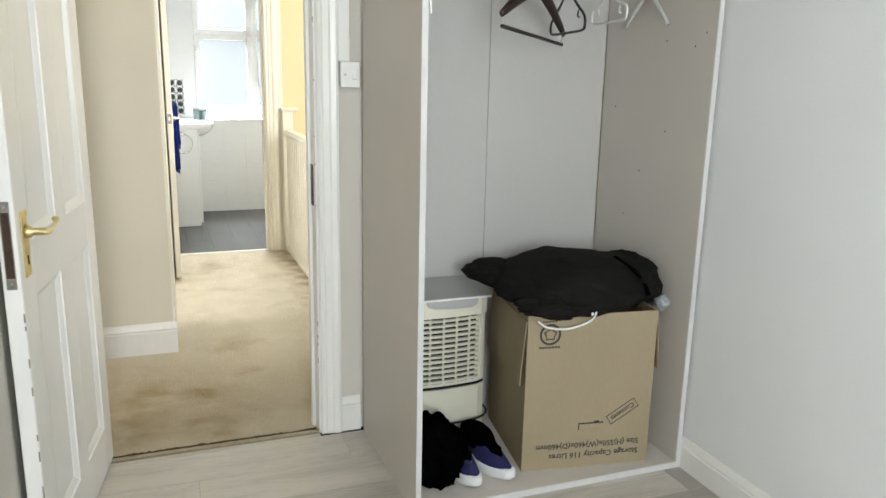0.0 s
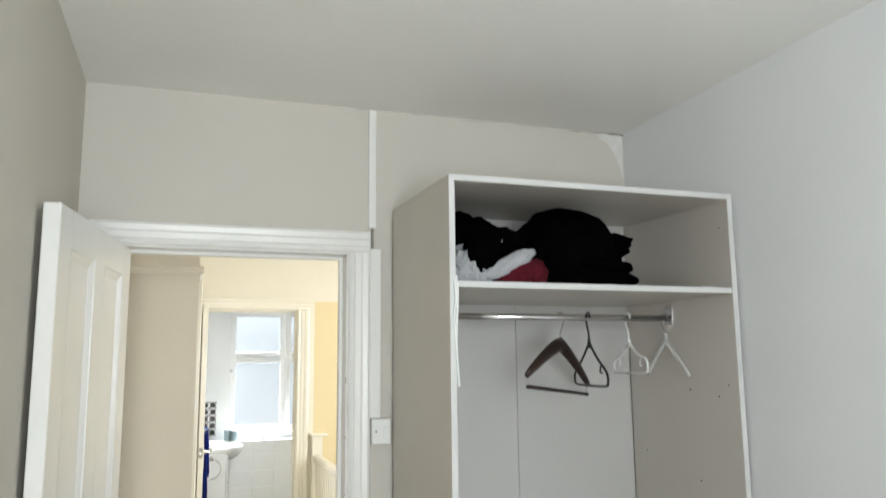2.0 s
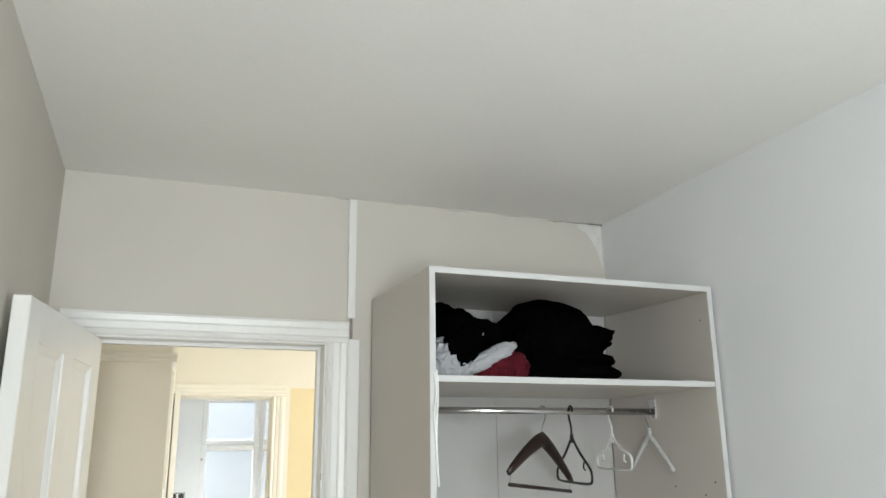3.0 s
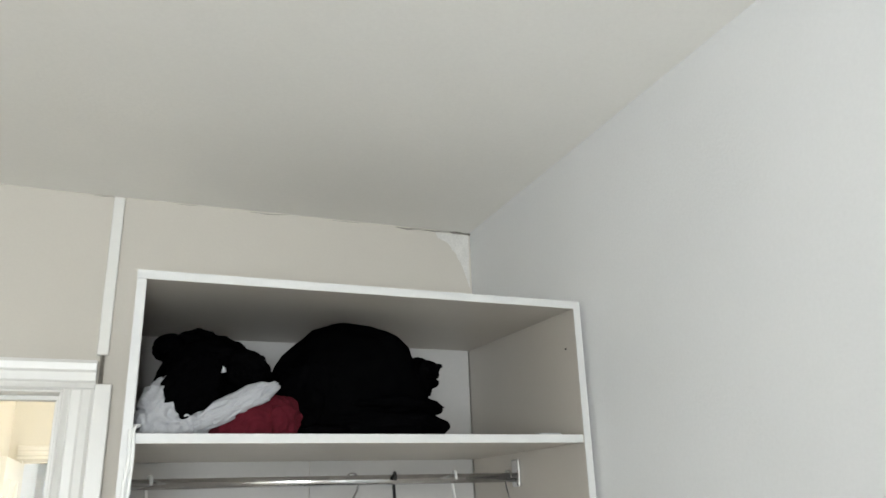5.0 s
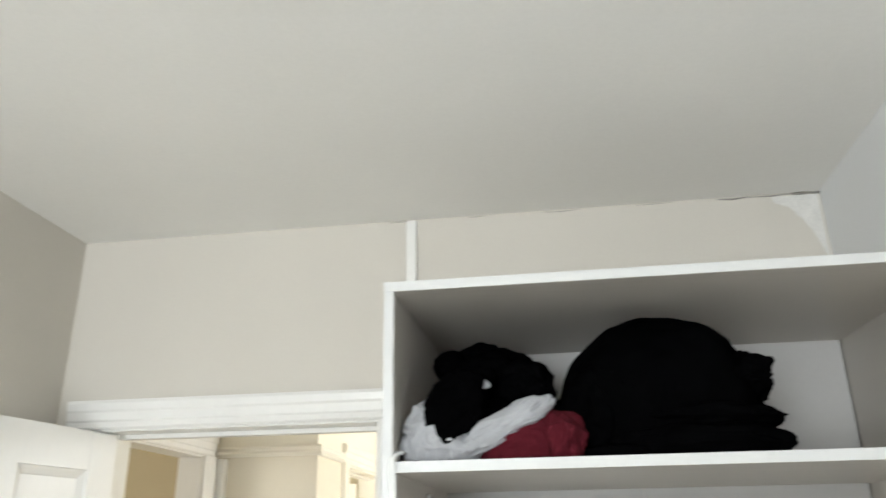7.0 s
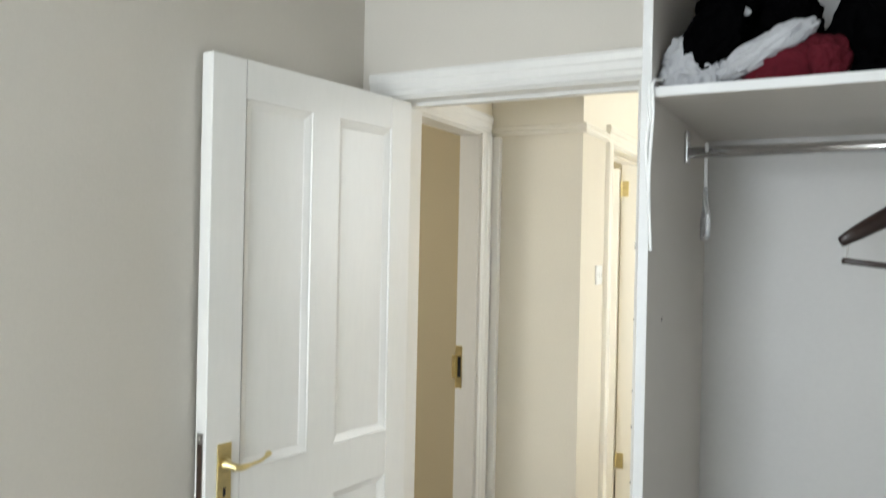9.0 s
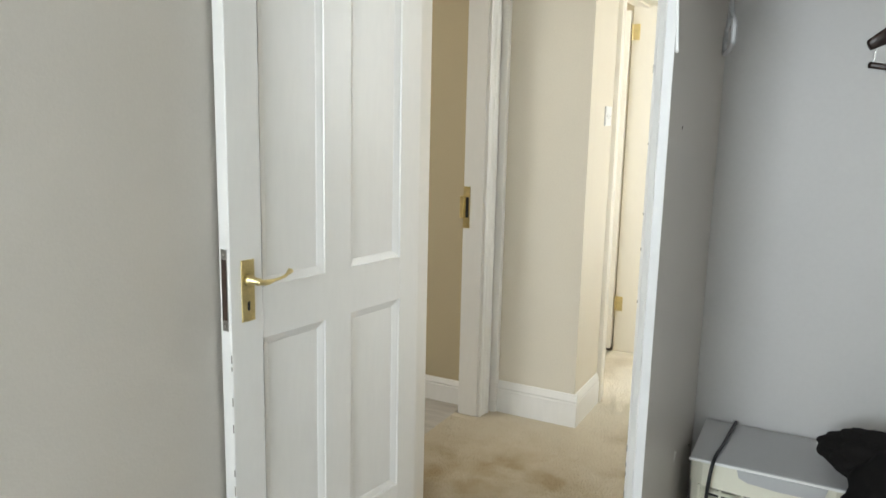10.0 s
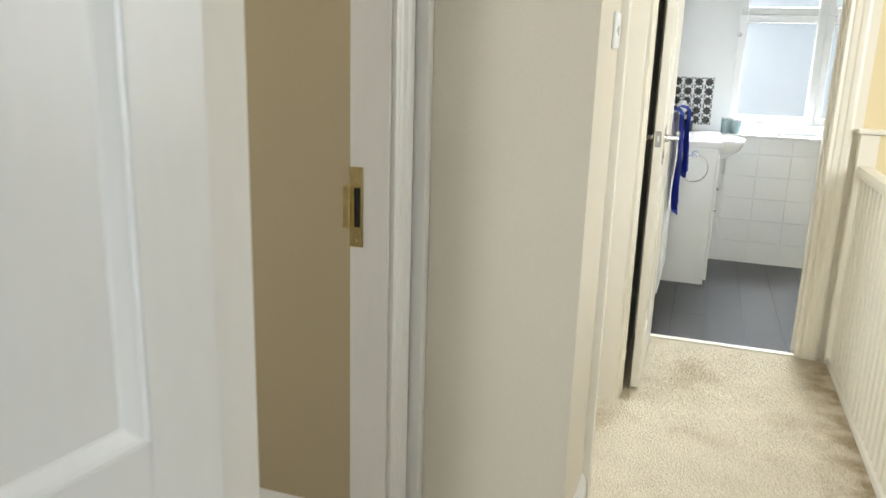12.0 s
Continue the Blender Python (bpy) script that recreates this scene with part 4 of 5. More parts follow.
fb.matrix_local = pose(0.352, -0.0004, 0.196) @ pose(0, 0, 0, 0, -33, 0)
part("hand_hole", boxes((0.195, 0.285, -0.0008, 0.0006, 0.158, 0.163), (0.195, 0.199, -0.0008, 0.0006, 0.138, 0.158), (0.25, 0.27, -0.001, 0.0006, 0.163, 0.168), bevel=0.0005), M["ink"], carton)
part("hand_flap_crease", boxes((0.205, 0.275, -0.0006, 0.0004, 0.1375, 0.139)), M["card_dark"], carton)
# round printed mark with a ring and a star of loops
ring = bmesh.new()
sweep(ring, [(0.078 + 0.033 * math.cos(a * math.pi / 16), -0.0004, 0.485 + 0.033 * math.sin(a * math.pi / 16)) for a in range(32)], 0.0042, 6, closed=True)
for v in ring.verts:
    v.co.y = -0.0004 + (v.co.y + 0.0004) * 0.12
part("printed_mark", ring, M["ink"], carton)
star = bmesh.new()
for k in range(5):
    a = k * 2 * math.pi / 5 + 0.3
    cx, cz = 0.078 + 0.013 * math.cos(a), 0.485 + 0.013 * math.sin(a)
    sweep(star, [(cx - 0.008 * math.sin(a), -0.0005, cz + 0.008 * math.cos(a)), (cx + 0.009 * math.cos(a), -0.0005, cz + 0.009 * math.sin(a)), (cx + 0.008 * math.sin(a), -0.0005, cz - 0.008 * math.cos(a))], 0.003, 6)
for v in star.verts:
    v.co.y = -0.0005 + (v.co.y + 0.0005) * 0.15
part("printed_mark", star, M["ink"], carton)
part("print_bar", boxes(*[(0.042 + 0.0105 * i, 0.050 + 0.0105 * i, -0.0006, 0.0002, 0.437, 0.444) for i in range(7)]), M["ink"], carton)
part("print_bar", boxes(*[(0.05 + 0.0105 * i, 0.057 + 0.0105 * i, -0.0006, 0.0002, 0.527, 0.532) for i in range(5)]), M["ink"], carton)

# jacket on the box
jacket = thing("jacket", pose(0, 0, 0), "charcoal grey jacket thrown over the cardboard box", "jacket")
part("jacket_body", heap((-0.330, -0.375, 0.632), (0.285, 0.235, 0.100), 41, fold=0.11, freq=1.5, sub=6, lean=(0.15, 0.25), creases=0.55), M["charcoal"], jacket, "", True)
part("sleeve", heap((-0.545, -0.235, 0.640), (0.125, 0.105, 0.046), 43, fold=0.16, lean=(-0.4, 0.2), creases=0.8), M["charcoal"], jacket, "", True)
part("hem", heap((-0.47, -0.535, 0.592), (0.150, 0.055, 0.036), 44, fold=0.22, freq=2.2, creases=1.0, turn=-6), M["charcoal"], jacket, "", True)
part("hood", heap((-0.128, -0.405, 0.634), (0.092, 0.160, 0.092), 47, fold=0.14, creases=0.9), M["charcoal"], jacket, "", True)
part("hood_seam", tube(curve_pts([(-0.205, -0.44, 0.722), (-0.175, -0.52, 0.690), (-0.160, -0.562, 0.650), (-0.150, -0.574, 0.618)], 6), 0.007, 8), M["black"], jacket, "black seam", True)
part("drawcord", tube(curve_pts([(-0.555, -0.560, 0.560), (-0.525, -0.572, 0.540), (-0.46, -0.586, 0.534), (-0.40, -0.598, 0.551), (-0.372, -0.600, 0.569), (-0.362, -0.594, 0.594), (-0.372, -0.590, 0.596), (-0.377, -0.596, 0.574)], 6), 0.0035, 8), M["whiteplastic"], jacket, "white drawcord", True)
bundle("white_cloth", M["greycloth"], "corner of white cloth sticking out of the box", "cloth", (-0.060, -0.525, 0.572), (0.025, 0.03, 0.03), 51, fold=0.25, sub=4)


def sneaker(m, group):
    """A running shoe with its toe along -y."""
    s = thing("running_shoe", m, "blue and black running shoe with a thick white sole", "shoe", group)
    bm = bmesh.new()
    n = 24
    def outline(f, w0=0.047, w1=0.036):
        pts = []
        for i in range(n):
            a = 2 * math.pi * i / n
            y = 0.14 * math.cos(a)
            w = w0 if y < 0 else w1
            pts.append((w * math.sin(a) * (1.0 if abs(math.cos(a)) < 0.97 else 1.1) * f, -(-y) * f, a))
        return pts
    rows = []
    for z, f in ((0.0, 0.94), (0.006, 1.0), (0.028, 1.0), (0.034, 0.95)):
        rows.append([bm.verts.new((x, y, z + 0.012 * max(0, -y - 0.07) / 0.07 + 0.008 * max(0, y - 0.05) / 0.09)) for x, y, _ in outline(f)])
    for a, b in zip(rows, rows[1:]):
        for i in range(n):
            bm.faces.new((a[i], a[(i + 1) % n], b[(i + 1) % n], b[i]))
    bm.faces.new(rows[0][::-1])
    bm.faces.new(rows[-1])
    part("sole", bm, M["rubber"], s, "thick white rubber sole", True)
    bm = bmesh.new()
    rows = []
    for k in range(6):
        t = k / 5
        ring_ = []
        for x, y, _ in outline(0.96 - 0.22 * t * t):
            back = max(0.0, min(1.0, (y + 0.10) / 0.16))
            ring_.append(bm.verts.new((x * (1 - 0.25 * t), y * (1 - 0.05 * t) + 0.02 * t, 0.03 + t * (0.038 + 0.052 * back))))
        rows.append(ring_)
    for a, b in zip(rows, rows[1:]):
        for i in range(n):
            bm.faces.new((a[i], a[(i + 1) % n], b[(i + 1) % n], b[i]))
    part("upper", bm, M["navy"], s, "dark blue mesh upper", True)
    bm = bmesh.new()
    slab(bm, -0.022, 0.022, -0.055, 0.03, 0.062, 0.088, bevel=0.01, segments=2)
    part("tongue", bm, M["black"], s)
    for i in range(4):
        y = -0.05 + i * 0.022
        z = 0.068 + i * 0.008
        part("lace", tube(curve_pts([(-0.024, y, z - 0.006), (0, y - 0.004, z + 0.009), (0.024, y + 0.006, z - 0.004)], 4), 0.0028, 6), M["black"], s)
    part("collar", heap((0, 0.055, 0.085), (0.040, 0.088, 0.052), 71, fold=0.06, sub=4), M["black"], s, "black padded collar", True)
    part("heel_tab", boxes((-0.008, 0.008, 0.125, 0.131, 0.06, 0.105), bevel=0.002), M["rubber"], s)
    part("side_mark", boxes((0.030, 0.0365, -0.01, 0.02, 0.045, 0.062), bevel=0.002), M["rubber"], s)
    return s


shoe = sneaker(pose(-0.775, -0.465, FL + 0.001, 0, 0, 4), "pair of running shoes")
copy_thing(shoe, pose(-0.672, -0.462, FL + 0.001, 0, 0, 14))
bundle("black_bag", M["black"], "crumpled black fabric bag on the wardrobe floor", "bag", (-0.872, -0.44, 0.10), (0.100, 0.14, 0.11), 61, fold=0.2, base=FL, sub=6)

# ---- fixtures on the bedroom wall ----
trunk = thing("cable_trunking", pose(0, 0, 0), "white painted cable trunking running up the bedroom wall", "trunking", kind="structure")
part("upper_run", boxes((-1.078, -1.050, -0.014, 0, 2.032, H - 0.006), bevel=0.002), M["gloss"], trunk)
part("lower_run", boxes((-1.075, -1.033, -0.022, 0, 1.361, 1.957), bevel=0.003), M["gloss"], trunk)
part("cable", tube([(-1.062, -0.006, 1.95), (-1.064, -0.007, 2.04)], 0.005, 8), M["steel"], trunk, "bare grey cable between the trunking runs")
spur = thing("switched_spur", pose(-1.0365, 0, 1.318), "white plastic fused switch plate on a back box", "socket")
part("back_box", boxes((-0.030, 0.0335, -0.030, 0, -0.043, 0.043), bevel=0.003), M["whiteplastic"], spur)
part("plate", boxes((-0.0335, 0.0335, -0.038, -0.030, -0.043, 0.043), bevel=0.003), M["whiteplastic"], spur)
part("rocker", boxes((0.006, 0.026, -0.042, -0.038, -0.016, 0.016), bevel=0.002), M["whiteplastic"], spur)
part("screw", disc(bmesh.new(), (-0.018, -0.038, 0), (0, -1, 0), 0.004, 0.001, 10), M["steel"], spur)

# cracked joint and bare plaster between wall and ceiling above the wardrobe
rng = random.Random(4)
crack = bmesh.new()
x = -1.13
while x < -0.02:
    l = rng.uniform(0.03, 0.12)
    if rng.random() < 0.55 or x > -0.35:
        y = -0.0012
        w = rng.uniform(0.0006, 0.0018) + (0.003 if x > -0.1 else 0.0006 if x > -0.45 else 0)
        sweep(crack, [(x, y, H - 0.003 - rng.random() * 0.003), (x + l * 0.5, y, H - 0.004 - rng.random() * 0.004), (min(x + l, -0.004), y, H - 0.003)], [w * 0.5, w, w * 0.5], 6)
    x += l
structure("crack", crack, M["steel"], "dark ragged crack along the ceiling joint", "crack")
patch = bmesh.new()
cols = 14
edge = []
for i in range(cols + 1):
    t = i / cols
    px = -0.006 - 0.115 * t
    depth = 0.17 * (1 - t) ** 2.2 + 0.016 + 0.014 * noise.noise(Vector((t * 9, 3.3, 0)))
    edge.append((px, max(0.006, depth * (1 if t < 0.97 else 0.2))))
tops = [patch.verts.new((px, -0.0016, H - 0.008)) for px, d in edge]
lows = [patch.verts.new((px + 0.004 * noise.noise(Vector((i * 1.7, 8.8, 0))), -0.0016, H - 0.008 - d)) for i, (px, d) in enumerate(edge)]
for i in range(cols):
    patch.faces.new((tops[i], tops[i + 1], lows[i + 1], lows[i]))
structure("plaster_patch", patch, M["plaster"], "ragged patch of bare white plaster in the corner", "plaster patch")

# light switch on the landing
sw = thing("light_switch", pose(CX, 1.312, 1.368), "white plastic light switch plate on the landing wall", "switch")
part("plate", boxes((0, 0.009, -0.043, 0.043, -0.043, 0.043), bevel=0.003), M["whiteplastic"], sw)
part("rocker", boxes((0.009, 0.013, -0.008, 0.008, -0.012, 0.012), bevel=0.002), M["whiteplastic"], sw)
for y in (-0.03, 0.03):
    part("screw", disc(bmesh.new(), (0.009, y, 0), (1, 0, 0), 0.003, 0.001, 8), M["steel"], sw)

# ---- landing balustrade ----
bal = thing("balustrade", pose(-0.752, 0, 0), "white painted landing balustrade with square spindles", "balustrade")
part("base_rail", boxes((-0.028, 0.028, TH, BY - 0.045, 0.0, 0.035), bevel=0.004), M["gloss_cream"], bal)
part("handrail", extrude(bmesh.new(), [(-0.028, 0.860), (0.028, 0.860), (0.032, 0.880), (0.026, 0.900), (0, 0.907), (-0.026, 0.900), (-0.032, 0.880)], (0, TH, 0), (1, 0, 0), (0, 0, 1), (0, 1, 0), BY - TH - 0.045), M["gloss_cream"], bal)
post = part("newel", boxes((-0.038, 0.038, BY - 0.045, BY, 0, 1.035), bevel=0.003), M["gloss_cream"], bal)
part("newel_cap", boxes((-0.05, 0.075, BY - 0.057, BY, 1.035, 1.057), bevel=0.004), M["gloss_cream"], post)
spm = mesh_of("spindle", boxes((-0.022, 0.022, -0.022, 0.022, 0.035, 0.860), bevel=0.003), M["gloss_cream"])
y = BY - 0.12
while y > TH + 0.05:
    ob = new("spindle", spm)
    ob.parent = bal
    ob.location = (0, y, 0)
    y -= 0.074

# ---- bathroom ----
window_2 = thing("window_2", pose(0, 0, 0), "white plastic bathroom window with frosted panes", "window", kind="structure")
fy0, fy1 = WY + 0.03, WY + 0.09


def sash(name, x0, x1, z0, z1, t=0.052, proud=0.0):
    f = part(name, boxes((x0, x0 + t, fy0 - proud, fy1, z0, z1), (x1 - t, x1, fy0 - proud, fy1, z0, z1), (x0 + t, x1 - t, fy0 - proud, fy1, z0, z0 + t), (x0 + t, x1 - t, fy0 - proud, fy1, z1 - t, z1), bevel=0.004), M["upvc"], window_2)
    g = part("pane", boxes((x0 + t, x1 - t, fy0 + 0.02, fy0 + 0.026, z0 + t, z1 - t)), M["frost"], f, "frosted glass pane")
    g.visible_shadow = False
    part("gasket", boxes((x0 + t, x0 + t + 0.004, fy0 + 0.012, fy0 + 0.019, z0 + t, z1 - t), (x1 - t - 0.004, x1 - t, fy0 + 0.012, fy0 + 0.019, z0 + t, z1 - t), (x0 + t, x1 - t, fy0 + 0.012, fy0 + 0.019, z0 + t, z0 + t + 0.004), (x0 + t, x1 - t, fy0 + 0.012, fy0 + 0.019, z1 - t - 0.004, z1 - t)), M["greyplastic"], f)
    return f


sash("frame", -1.273, -0.745, 0.928, 1.631, t=0.05, proud=0.012)
sash("frame", -1.273, -0.745, 1.631, 2.08, t=0.05)
sash("frame", -0.745, -0.32, 0.928, 1.631, t=0.05)
sash("frame", -0.745, -0.32, 1.631, 2.08, t=0.05)
part("outer_frame", boxes((WX0, -1.273, fy0, fy1 + 0.02, WZ0, WZ1), (-0.32, WX1, fy0, fy1 + 0.02, WZ0, WZ1), (-1.273, -0.32, fy0, fy1 + 0.02, 2.08, WZ1)), M["upvc"], window_2)
part("window_catch", tube([(-1.262, fy0 - 0.012, 1.505), (-1.262, fy0 - 0.032, 1.505), (-1.262, fy0 - 0.042, 1.495)], [0.014, 0.012, 0.008], 12), M["chrome"], window_2, smooth=True)
part("window_sill", boxes((WX0, WX1, WY - 0.005, WY + 0.03, 0.90, 0.926), bevel=0.004), M["upvc"], window_2)
tagged(part("backdrop", boxes((-3.5, 2.5, 6.6, 6.62, -1, 4.5)), M["skyglow"]), "bright overcast sky beyond the window", "sky", kind="structure")

# white wall tiles under the window
tw, th_ = 0.20, 0.148
tile_mesh = mesh_of("tile", boxes((0.001, tw - 0.001, -0.006, 0.0, 0.001, th_ - 0.001), bevel=0.0014), M["tile"])
tiled = structure("wall_tiling", boxes((-1.66, 0.1, TY + 0.006, WY, 0, TZ - 0.016)), M["grout"], "white ceramic wall tiles on a boxed ledge under the window", "tiles")
for r in range(6):
    for c in range(9):
        x0, z0 = -1.66 + c * tw, r * th_
        x1, z1 = min(x0 + tw, 0.1), min(z0 + th_, TZ - 0.018)
        ob = new("tile", tile_mesh)
        ob.parent = tiled
        ob.location = (x0, TY + 0.006, z0)
        ob.scale = ((x1 - x0) / tw, 1, (z1 - z0) / th_)
structure("window_ledge", boxes((-1.66, 0.1, TY - 0.012, WY + 0.028, TZ - 0.016, TZ), bevel=0.004, segments=2), M["ceramic"], "white ledge on top of the tiled boxing", "ledge")
# slate floor tiles
vin = mesh_of("vinyl_plank", boxes((0.0005, 0.1795, 0.0005, 0.9195, -0.0038, 0.0), bevel=0.0006), M["vinyl"])
vfloor = bpy.data.objects["floor_bathroom"]
for i in range(10):
    for j in range(3):
        ob = new("vinyl_plank", vin)
        ob.parent = vfloor
        ob.location = (-1.655 + i * 0.18, BY + 0.03 + j * 0.92 - (0.0, 0.5, 0.25, 0.7)[i % 4], 0)
        lo, hi = ob.location.y, ob.location.y + 0.92
        if lo < BY + 0.03:
            ob.scale.y = (hi - BY - 0.03) / 0.92
            ob.location.y = BY + 0.03
        elif hi > TY + 0.004:
            ob.scale.y = max(0.02, (TY + 0.004 - lo) / 0.92)

# vanity unit with basin, against the west wall
van = thing("vanity_unit", pose(0, 0, 0), "white vanity cabinet under the basin", "cabinet")
part("body", boxes((-1.658, -1.330, 4.122, TY - 0.014, 0.0, 0.824), bevel=0.003), M["upvc"], van)
dr = part("cabinet_door", boxes((-1.329, -1.312, 4.126, 4.462, 0.03, 0.80), bevel=0.003), M["upvc"], van)
part("knob", disc(bmesh.new(), (-1.312, 4.43, 0.55), (1, 0, 0), 0.01, 0.02, 12), M["chrome"], dr)
dr2 = part("cabinet_door", boxes((-1.329, -1.312, 4.468, TY - 0.018, 0.03, 0.80), bevel=0.003), M["upvc"], van)
part("knob", disc(bmesh.new(), (-1.312, 4.50, 0.40), (1, 0, 0), 0.01, 0.02, 12), M["chrome"], dr2)
basin = thing("wash_basin", pose(0, 0, 0.8245), "white ceramic wash basin with a moulded rim", "basin")
part("rim", boxes((-1.658, -1.302, 4.112, TY - 0.016, 0.0, 0.040), bevel=0.010, segments=2), M["ceramic"], basin)
bm = bmesh.new()
bmesh.ops.create_uvsphere(bm, u_segments=32, v_segments=16, radius=1.0)
for v in bm.verts:
    v.co = Vector((-1.34 + 0.17 * v.co.x, 4.45 + 0.24 * v.co.y, min(0.038, 0.038 + 0.125 * v.co.z)))
part("bowl", bm, M["ceramic"], basin, smooth=True)
part("tap", tube(curve_pts([(-1.60, 4.45, 0.03), (-1.60, 4.45, 0.13), (-1.57, 4.45, 0.16), (-1.49, 4.45, 0.145)], 5), 0.013, 10), M["chrome"], basin, smooth=True)

ring_ob = thing("towel_ring", pose(-1.452, 4.122, 0.79), "chrome towel ring on the side of the cabinet", "towel ring")
part("mount", disc(bmesh.new(), (0, 0, 0), (0, -1, 0), 0.022, 0.03, 14), M["chrome"], ring_ob)
part("ring", tube([(0.08 * math.sin(a * math.pi / 16), -0.03, -0.08 + 0.08 * math.cos(a * math.pi / 16)) for a in range(32)], 0.0042, 8, closed=True), M["chrome"], ring_ob, smooth=True)

# patterned splashback tiles in the corner
spl = structure("splashback", boxes((-1.657, -1.382, WY - 0.010, WY - 0.0005, 0.90, 1.219)), M["tile"], "black and white patterned splashback tiles", "tiles")
rng = random.Random(9)
for i in range(4):
    for j in range(5):
        cx, cz = -1.6225 + i * 0.0685, 0.932 + j * 0.0638
        bm = bmesh.new()
        for k in range(8):
            a = k * math.pi / 4 + (0.39 if (i + j) % 2 else 0)
            sweep(bm, [(cx + 0.008 * math.cos(a), WY - 0.0112, cz + 0.008 * math.sin(a)), (cx + 0.019 * math.cos(a + 0.25), WY - 0.0112, cz + 0.019 * math.sin(a + 0.25)), (cx + 0.030 * math.cos(a), WY - 0.0112, cz + 0.030 * math.sin(a))], [0.004, 0.0088, 0.003], 6)
        for sx in (-1, 1):
            for sz in (-1, 1):
                sweep(bm, [(cx + sx * 0.020, WY - 0.0112, cz + sz * 0.031), (cx + sx * 0.026, WY - 0.0112, cz + sz * 0.026), (cx + sx * 0.031, WY - 0.0112, cz + sz * 0.020)], [0.002, 0.005, 0.002], 5)
        disc(bm, (cx, WY - 0.0115, cz), (0, 1, 0), 0.008, 0.001, 10)
        for v in bm.verts:
            v.co.y = WY - 0.0112 + (v.co.y - WY + 0.0112) * 0.1
        part("pattern", bm, M["ink"], spl)

# radiator with towels just inside the bathroom, on the west side
rad = thing("radiator", pose(-1.555, BY + 0.20, 0), "white panel radiator with chrome valve", "radiator")
part("panel", boxes((-0.05, 0.0, 0, 0.62, 0.16, 1.06), bevel=0.008, segments=2), M["upvc"], rad)
for i in range(18):
    part("flute", boxes((0.0, 0.006, 0.02 + i * 0.033, 0.038 + i * 0.033, 0.20, 1.03), bevel=0.003), M["upvc"], rad)
part("valve", tube([(-0.025, -0.03, 0.0), (-0.025, -0.03, 0.18), (-0.025, 0.0, 0.19)], 0.010, 10), M["chrome"], rad, smooth=True)
part("bracket", boxes((-0.105, -0.05, 0.1, 0.13, 0.3, 0.33), (-0.105, -0.05, 0.5, 0.53, 0.3, 0.33)), M["upvc"], rad)


def towel(x, y, w, top, drop, seed, label):
    bm = bmesh.new()
    n, k = 26, 20
    grid = []
    for i in range(k + 1):
        row = []
        t = i / k
        for j in range(n + 1):
            s = j / n
            wav = 0.012 * math.sin(s * 19 + seed) * (0.3 + t) + 0.01 * noise.noise(Vector((s * 5, t * 3, seed)))
            if t < 0.12:
                px, pz = -0.05 + 0.06 * (t / 0.12), top + 0.012 * math.sin(math.pi * t / 0.12)
            else:
                px, pz = 0.012 + 0.01 * t, top - drop * (t - 0.12) / 0.88 * (1 - 0.12 * abs(math.sin(s * 3 + seed)))
            row.append(bm.verts.new((x + px + (wav if t > 0.12 else 0) + 0.012, y + s * w * (1 - 0.1 * t), pz)))
        grid.append(row)
    for i in range(k):
        for j in range(n):
            bm.faces.new((grid[i][j], grid[i][j + 1], grid[i + 1][j + 1], grid[i + 1][j]))
    bmesh.ops.solidify(bm, geom=bm.faces[:], thickness=0.006)
    return tagged(part("towel", bm, M["blue"], None, "", True), label, "towel", "towels on the radiator")


towel(-1.549, BY + 0.15, 0.30, 1.075, 0.53, 1.0, "dark blue towel hung over the radiator")
towel(-1.527, BY + 0.44, 0.28, 1.075, 0.36, 2.0, "shorter blue towel hung over the radiator")

# small things on the sill and basin
for k, (x, y, h_, r) in enumerate(((-1.285, TY + 0.045, 0.095, 0.030), (-1.222, TY + 0.05, 0.085, 0.033))):
    tn = thing("toothbrush_tin", pose(x, y, TZ + 0.0005), "grey green metal tin on the window sill", "tin", "tins on the sill")
    part("tin_body", tube([(0, 0, 0), (0, 0, h_)], r, 20), M["tin"], tn)
    part("tin_rim", tube([(0, 0, h_), (0, 0, h_ + 0.008)], r * 1.05, 20), M["chrome"], tn)
sp = thing("soap_pump", pose(-0.95, TY + 0.07, TZ + 0.0005), "white soap pump bottle on the sill", "bottle")
part("bottle", tube([(0, 0, 0), (0, 0, 0.06), (0, 0, 0.075), (0, 0, 0.085)], [0.026, 0.026, 0.018, 0.009], 18), M["whiteplastic"], sp, smooth=True)
part("pump", tube([(0, 0, 0.085), (0, 0, 0.125), (-0.03, 0, 0.125)], 0.005, 8), M["whiteplastic"], sp)
ph = thing("paper_holder", pose(-0.63, TY - 0.0005, 0.74), "white toilet roll holder on the tiles", "holder")
part("mount", boxes((-0.05, 0.05, -0.012, 0, -0.05, 0.05), bevel=0.004), M["ceramic"], ph)
part("arm", tube([(-0.05, -0.01, -0.03), (-0.05, -0.07, -0.03), (0.05, -0.07, -0.03), (0.05, -0.01, -0.03)], 0.006, 8), M["ceramic"], ph)

# smoke alarm on the landing ceiling
alarm = thing("smoke_alarm", pose(-1.45, 2.80, H), "round white plastic smoke alarm on the landing ceiling", "smoke alarm")
part("base", tube([(0, 0, 0), (0, 0, -0.012)], 0.055, 24), M["whiteplastic"], alarm)
part("cover", tube([(0, 0, -0.012), (0, 0, -0.03), (0, 0, -0.036)], [0.05, 0.045, 0.03], 24), M["whiteplastic"], alarm, smooth=True)

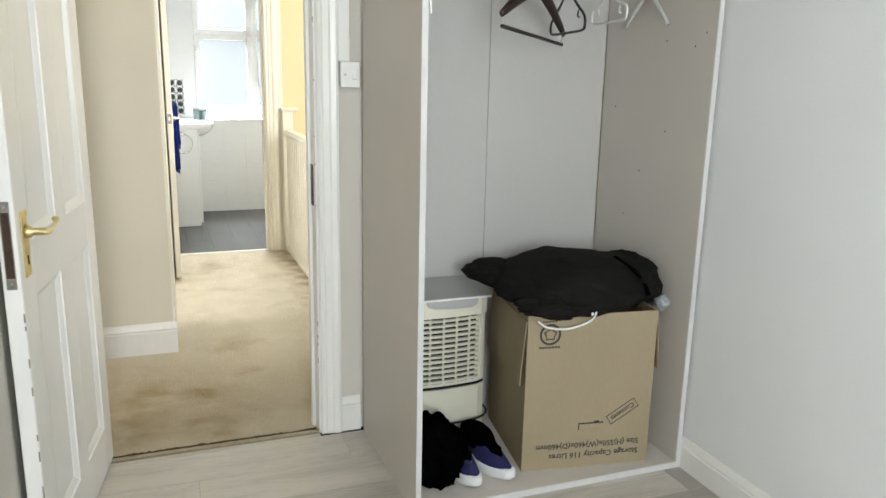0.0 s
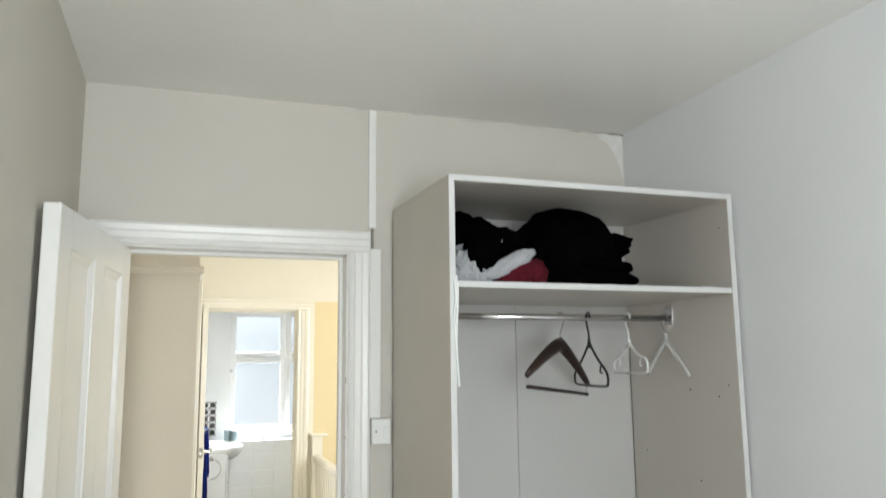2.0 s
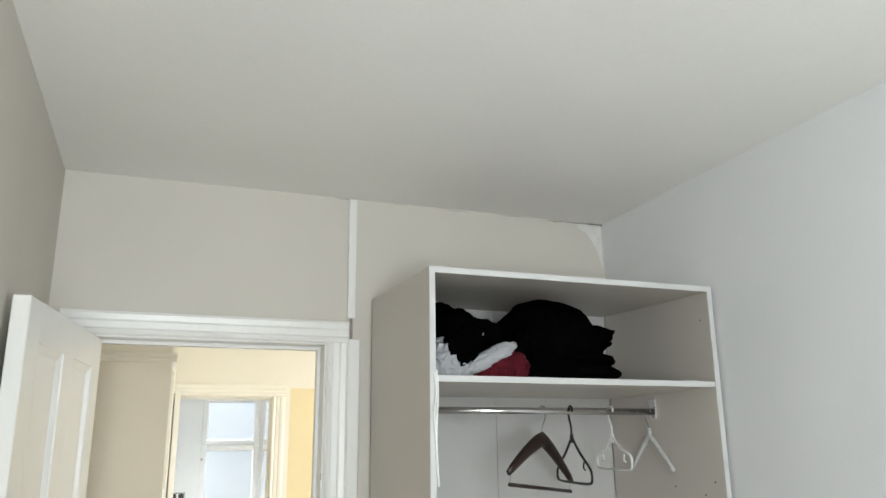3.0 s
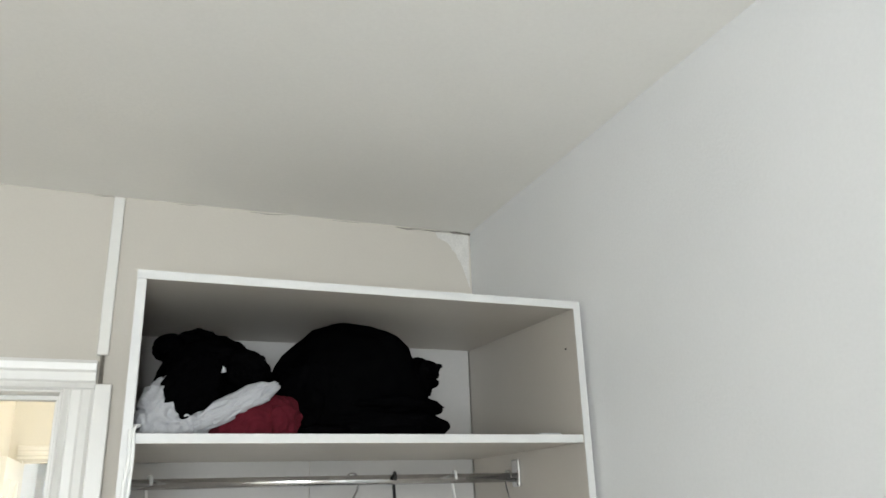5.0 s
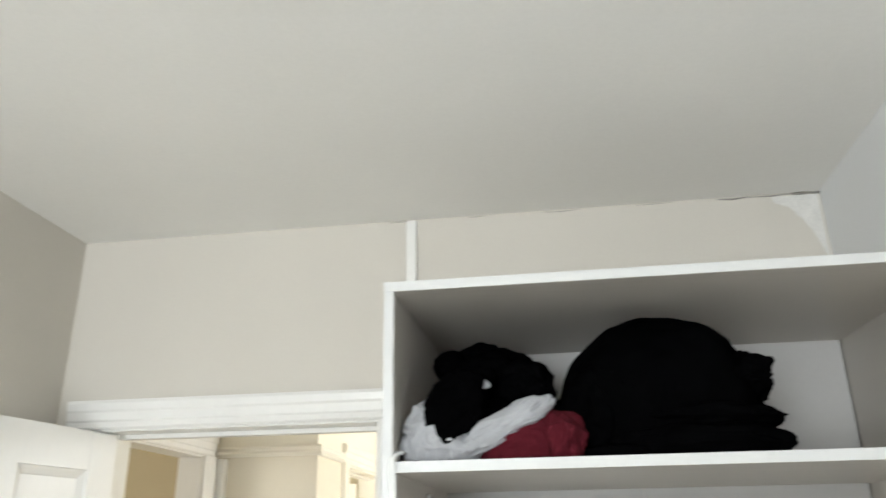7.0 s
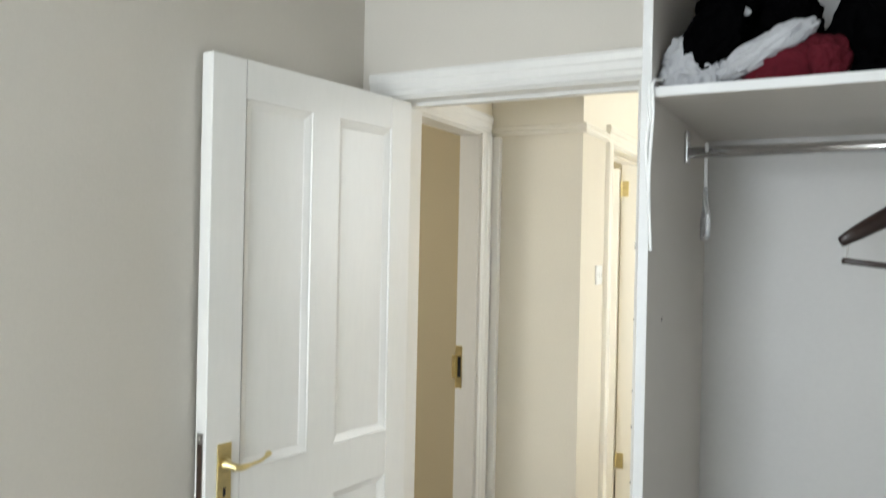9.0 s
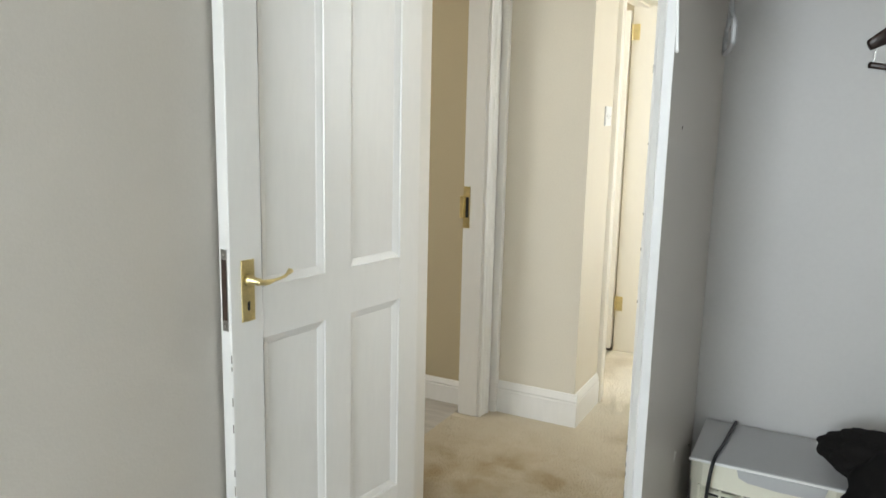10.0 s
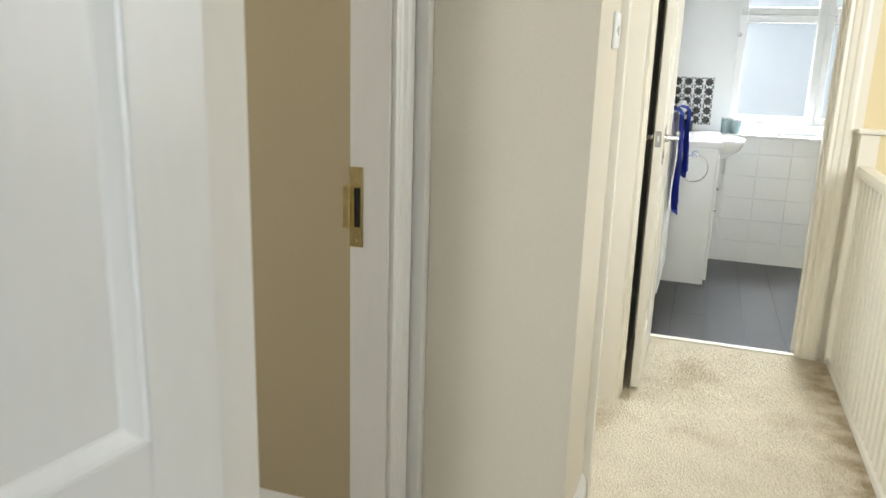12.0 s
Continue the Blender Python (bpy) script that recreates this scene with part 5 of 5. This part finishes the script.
# tufts of the landing carpet
gen = np.random.default_rng(5)
gx, gy = np.meshgrid(np.arange(LX - 0.105, -0.79, 0.0056), np.arange(0.032, 3.04, 0.0056))
px, py = gx.ravel() + gen.normal(0, 0.0022, gx.size), gy.ravel() + gen.normal(0, 0.0022, gx.size)
side = (py > 1.50) & (py < 2.24) & (px > CX - 0.45)
ok = (side | ~((px < CX + 0.018) & (py > SY - 0.018))) & ~((px < LX + 0.004) & ((py > 0.89) | (py < 0.22))) & (py > 0.028)
px, py = px[ok], py[ok]
n = px.size
clump = 0.6 + 0.4 * np.sin(px * 37 + np.cos(py * 23) * 2) * np.sin(py * 31 + np.cos(px * 29) * 2)
hgt = (0.0016 + 0.0012 * gen.random(n)) * (0.85 + 0.2 * clump)
ang = gen.random(n) * 2 * np.pi
rad = 0.0030 + 0.0014 * gen.random(n)
co = np.empty((n, 4, 3))
for k in range(3):
    a = ang + k * 2 * np.pi / 3
    co[:, k, 0], co[:, k, 1], co[:, k, 2] = px + rad * np.cos(a), py + rad * np.sin(a), -0.001
co[:, 3, 0], co[:, 3, 1], co[:, 3, 2] = px + gen.normal(0, 0.0025, n), py + gen.normal(0, 0.0025, n), hgt
idx = np.arange(n)[:, None] * 4
tri = np.concatenate([idx + np.array([0, 1, 3]), idx + np.array([1, 2, 3]), idx + np.array([2, 0, 3])])
pile = bpy.data.meshes.new("carpet_pile")
pile.from_pydata(co.reshape(-1, 3), [], tri)
pile.materials.append(M["carpet"])
pile_ob = new("carpet_pile", pile)
pile_ob.parent = landing_floor
tagged(pile_ob, "short worn beige carpet pile", kind="stuff")

# ---- planks last ----
pw, pl = 0.19, 1.25
plank_mesh = mesh_of("plank", boxes((0.0006, pl - 0.0006, 0.0006, pw - 0.0006, -0.012, 0.0), bevel=0.0008), M["plank"])
rng = random.Random(2)
row, y = 0, -0.027
while y > YB:
    x = XL - [0.30, 0.82, 0.05, 0.55][row % 4]
    while x < XR:
        a, b = max(x, XL + 0.002), min(x + pl, XR - 0.002)
        if b - a > 0.02:
            y0 = max(y - pw, YB)
            ob = new("plank", plank_mesh)
            ob.parent = floor
            ob.location = (a, y0, 0)
            ob.scale = ((b - a) / pl, (y - y0) / pw, 1)
        x += pl
    y -= pw
    row += 1
ob = new("plank", mesh_of("plank", boxes((OX0, OX1, -0.027, -0.004, -0.012, 0.0)), M["plank"]))
ob.parent = floor
nplank = mesh_of("plank", boxes((0.0006, 0.1894, 0.0006, 0.79, -0.006, 0.0), bevel=0.0008), M["plank"])
for i in range(5):
    for j in range(2):
        ob = new("plank", nplank)
        ob.parent = floor_next
        ob.location = (LX - 0.112 - 0.19 * (i + 1), SY - 0.02 - 0.8 * (j + 1), 0)

# soap dispenser and cup in the corner of the basin
dsp = thing("soap_dispenser", pose(-1.575, TY + 0.07, TZ + 0.0005), "white soap dispenser with a dark cup at the basin", "dispenser")
part("bottle", tube([(0, 0, 0), (0, 0, 0.16), (0, 0, 0.2)], [0.035, 0.035, 0.02], 16), M["whiteplastic"], dsp, smooth=True)
part("dark_cup", tube([(0.05, -0.02, 0), (0.05, -0.02, 0.13)], 0.03, 16), M["blackplastic"], dsp)
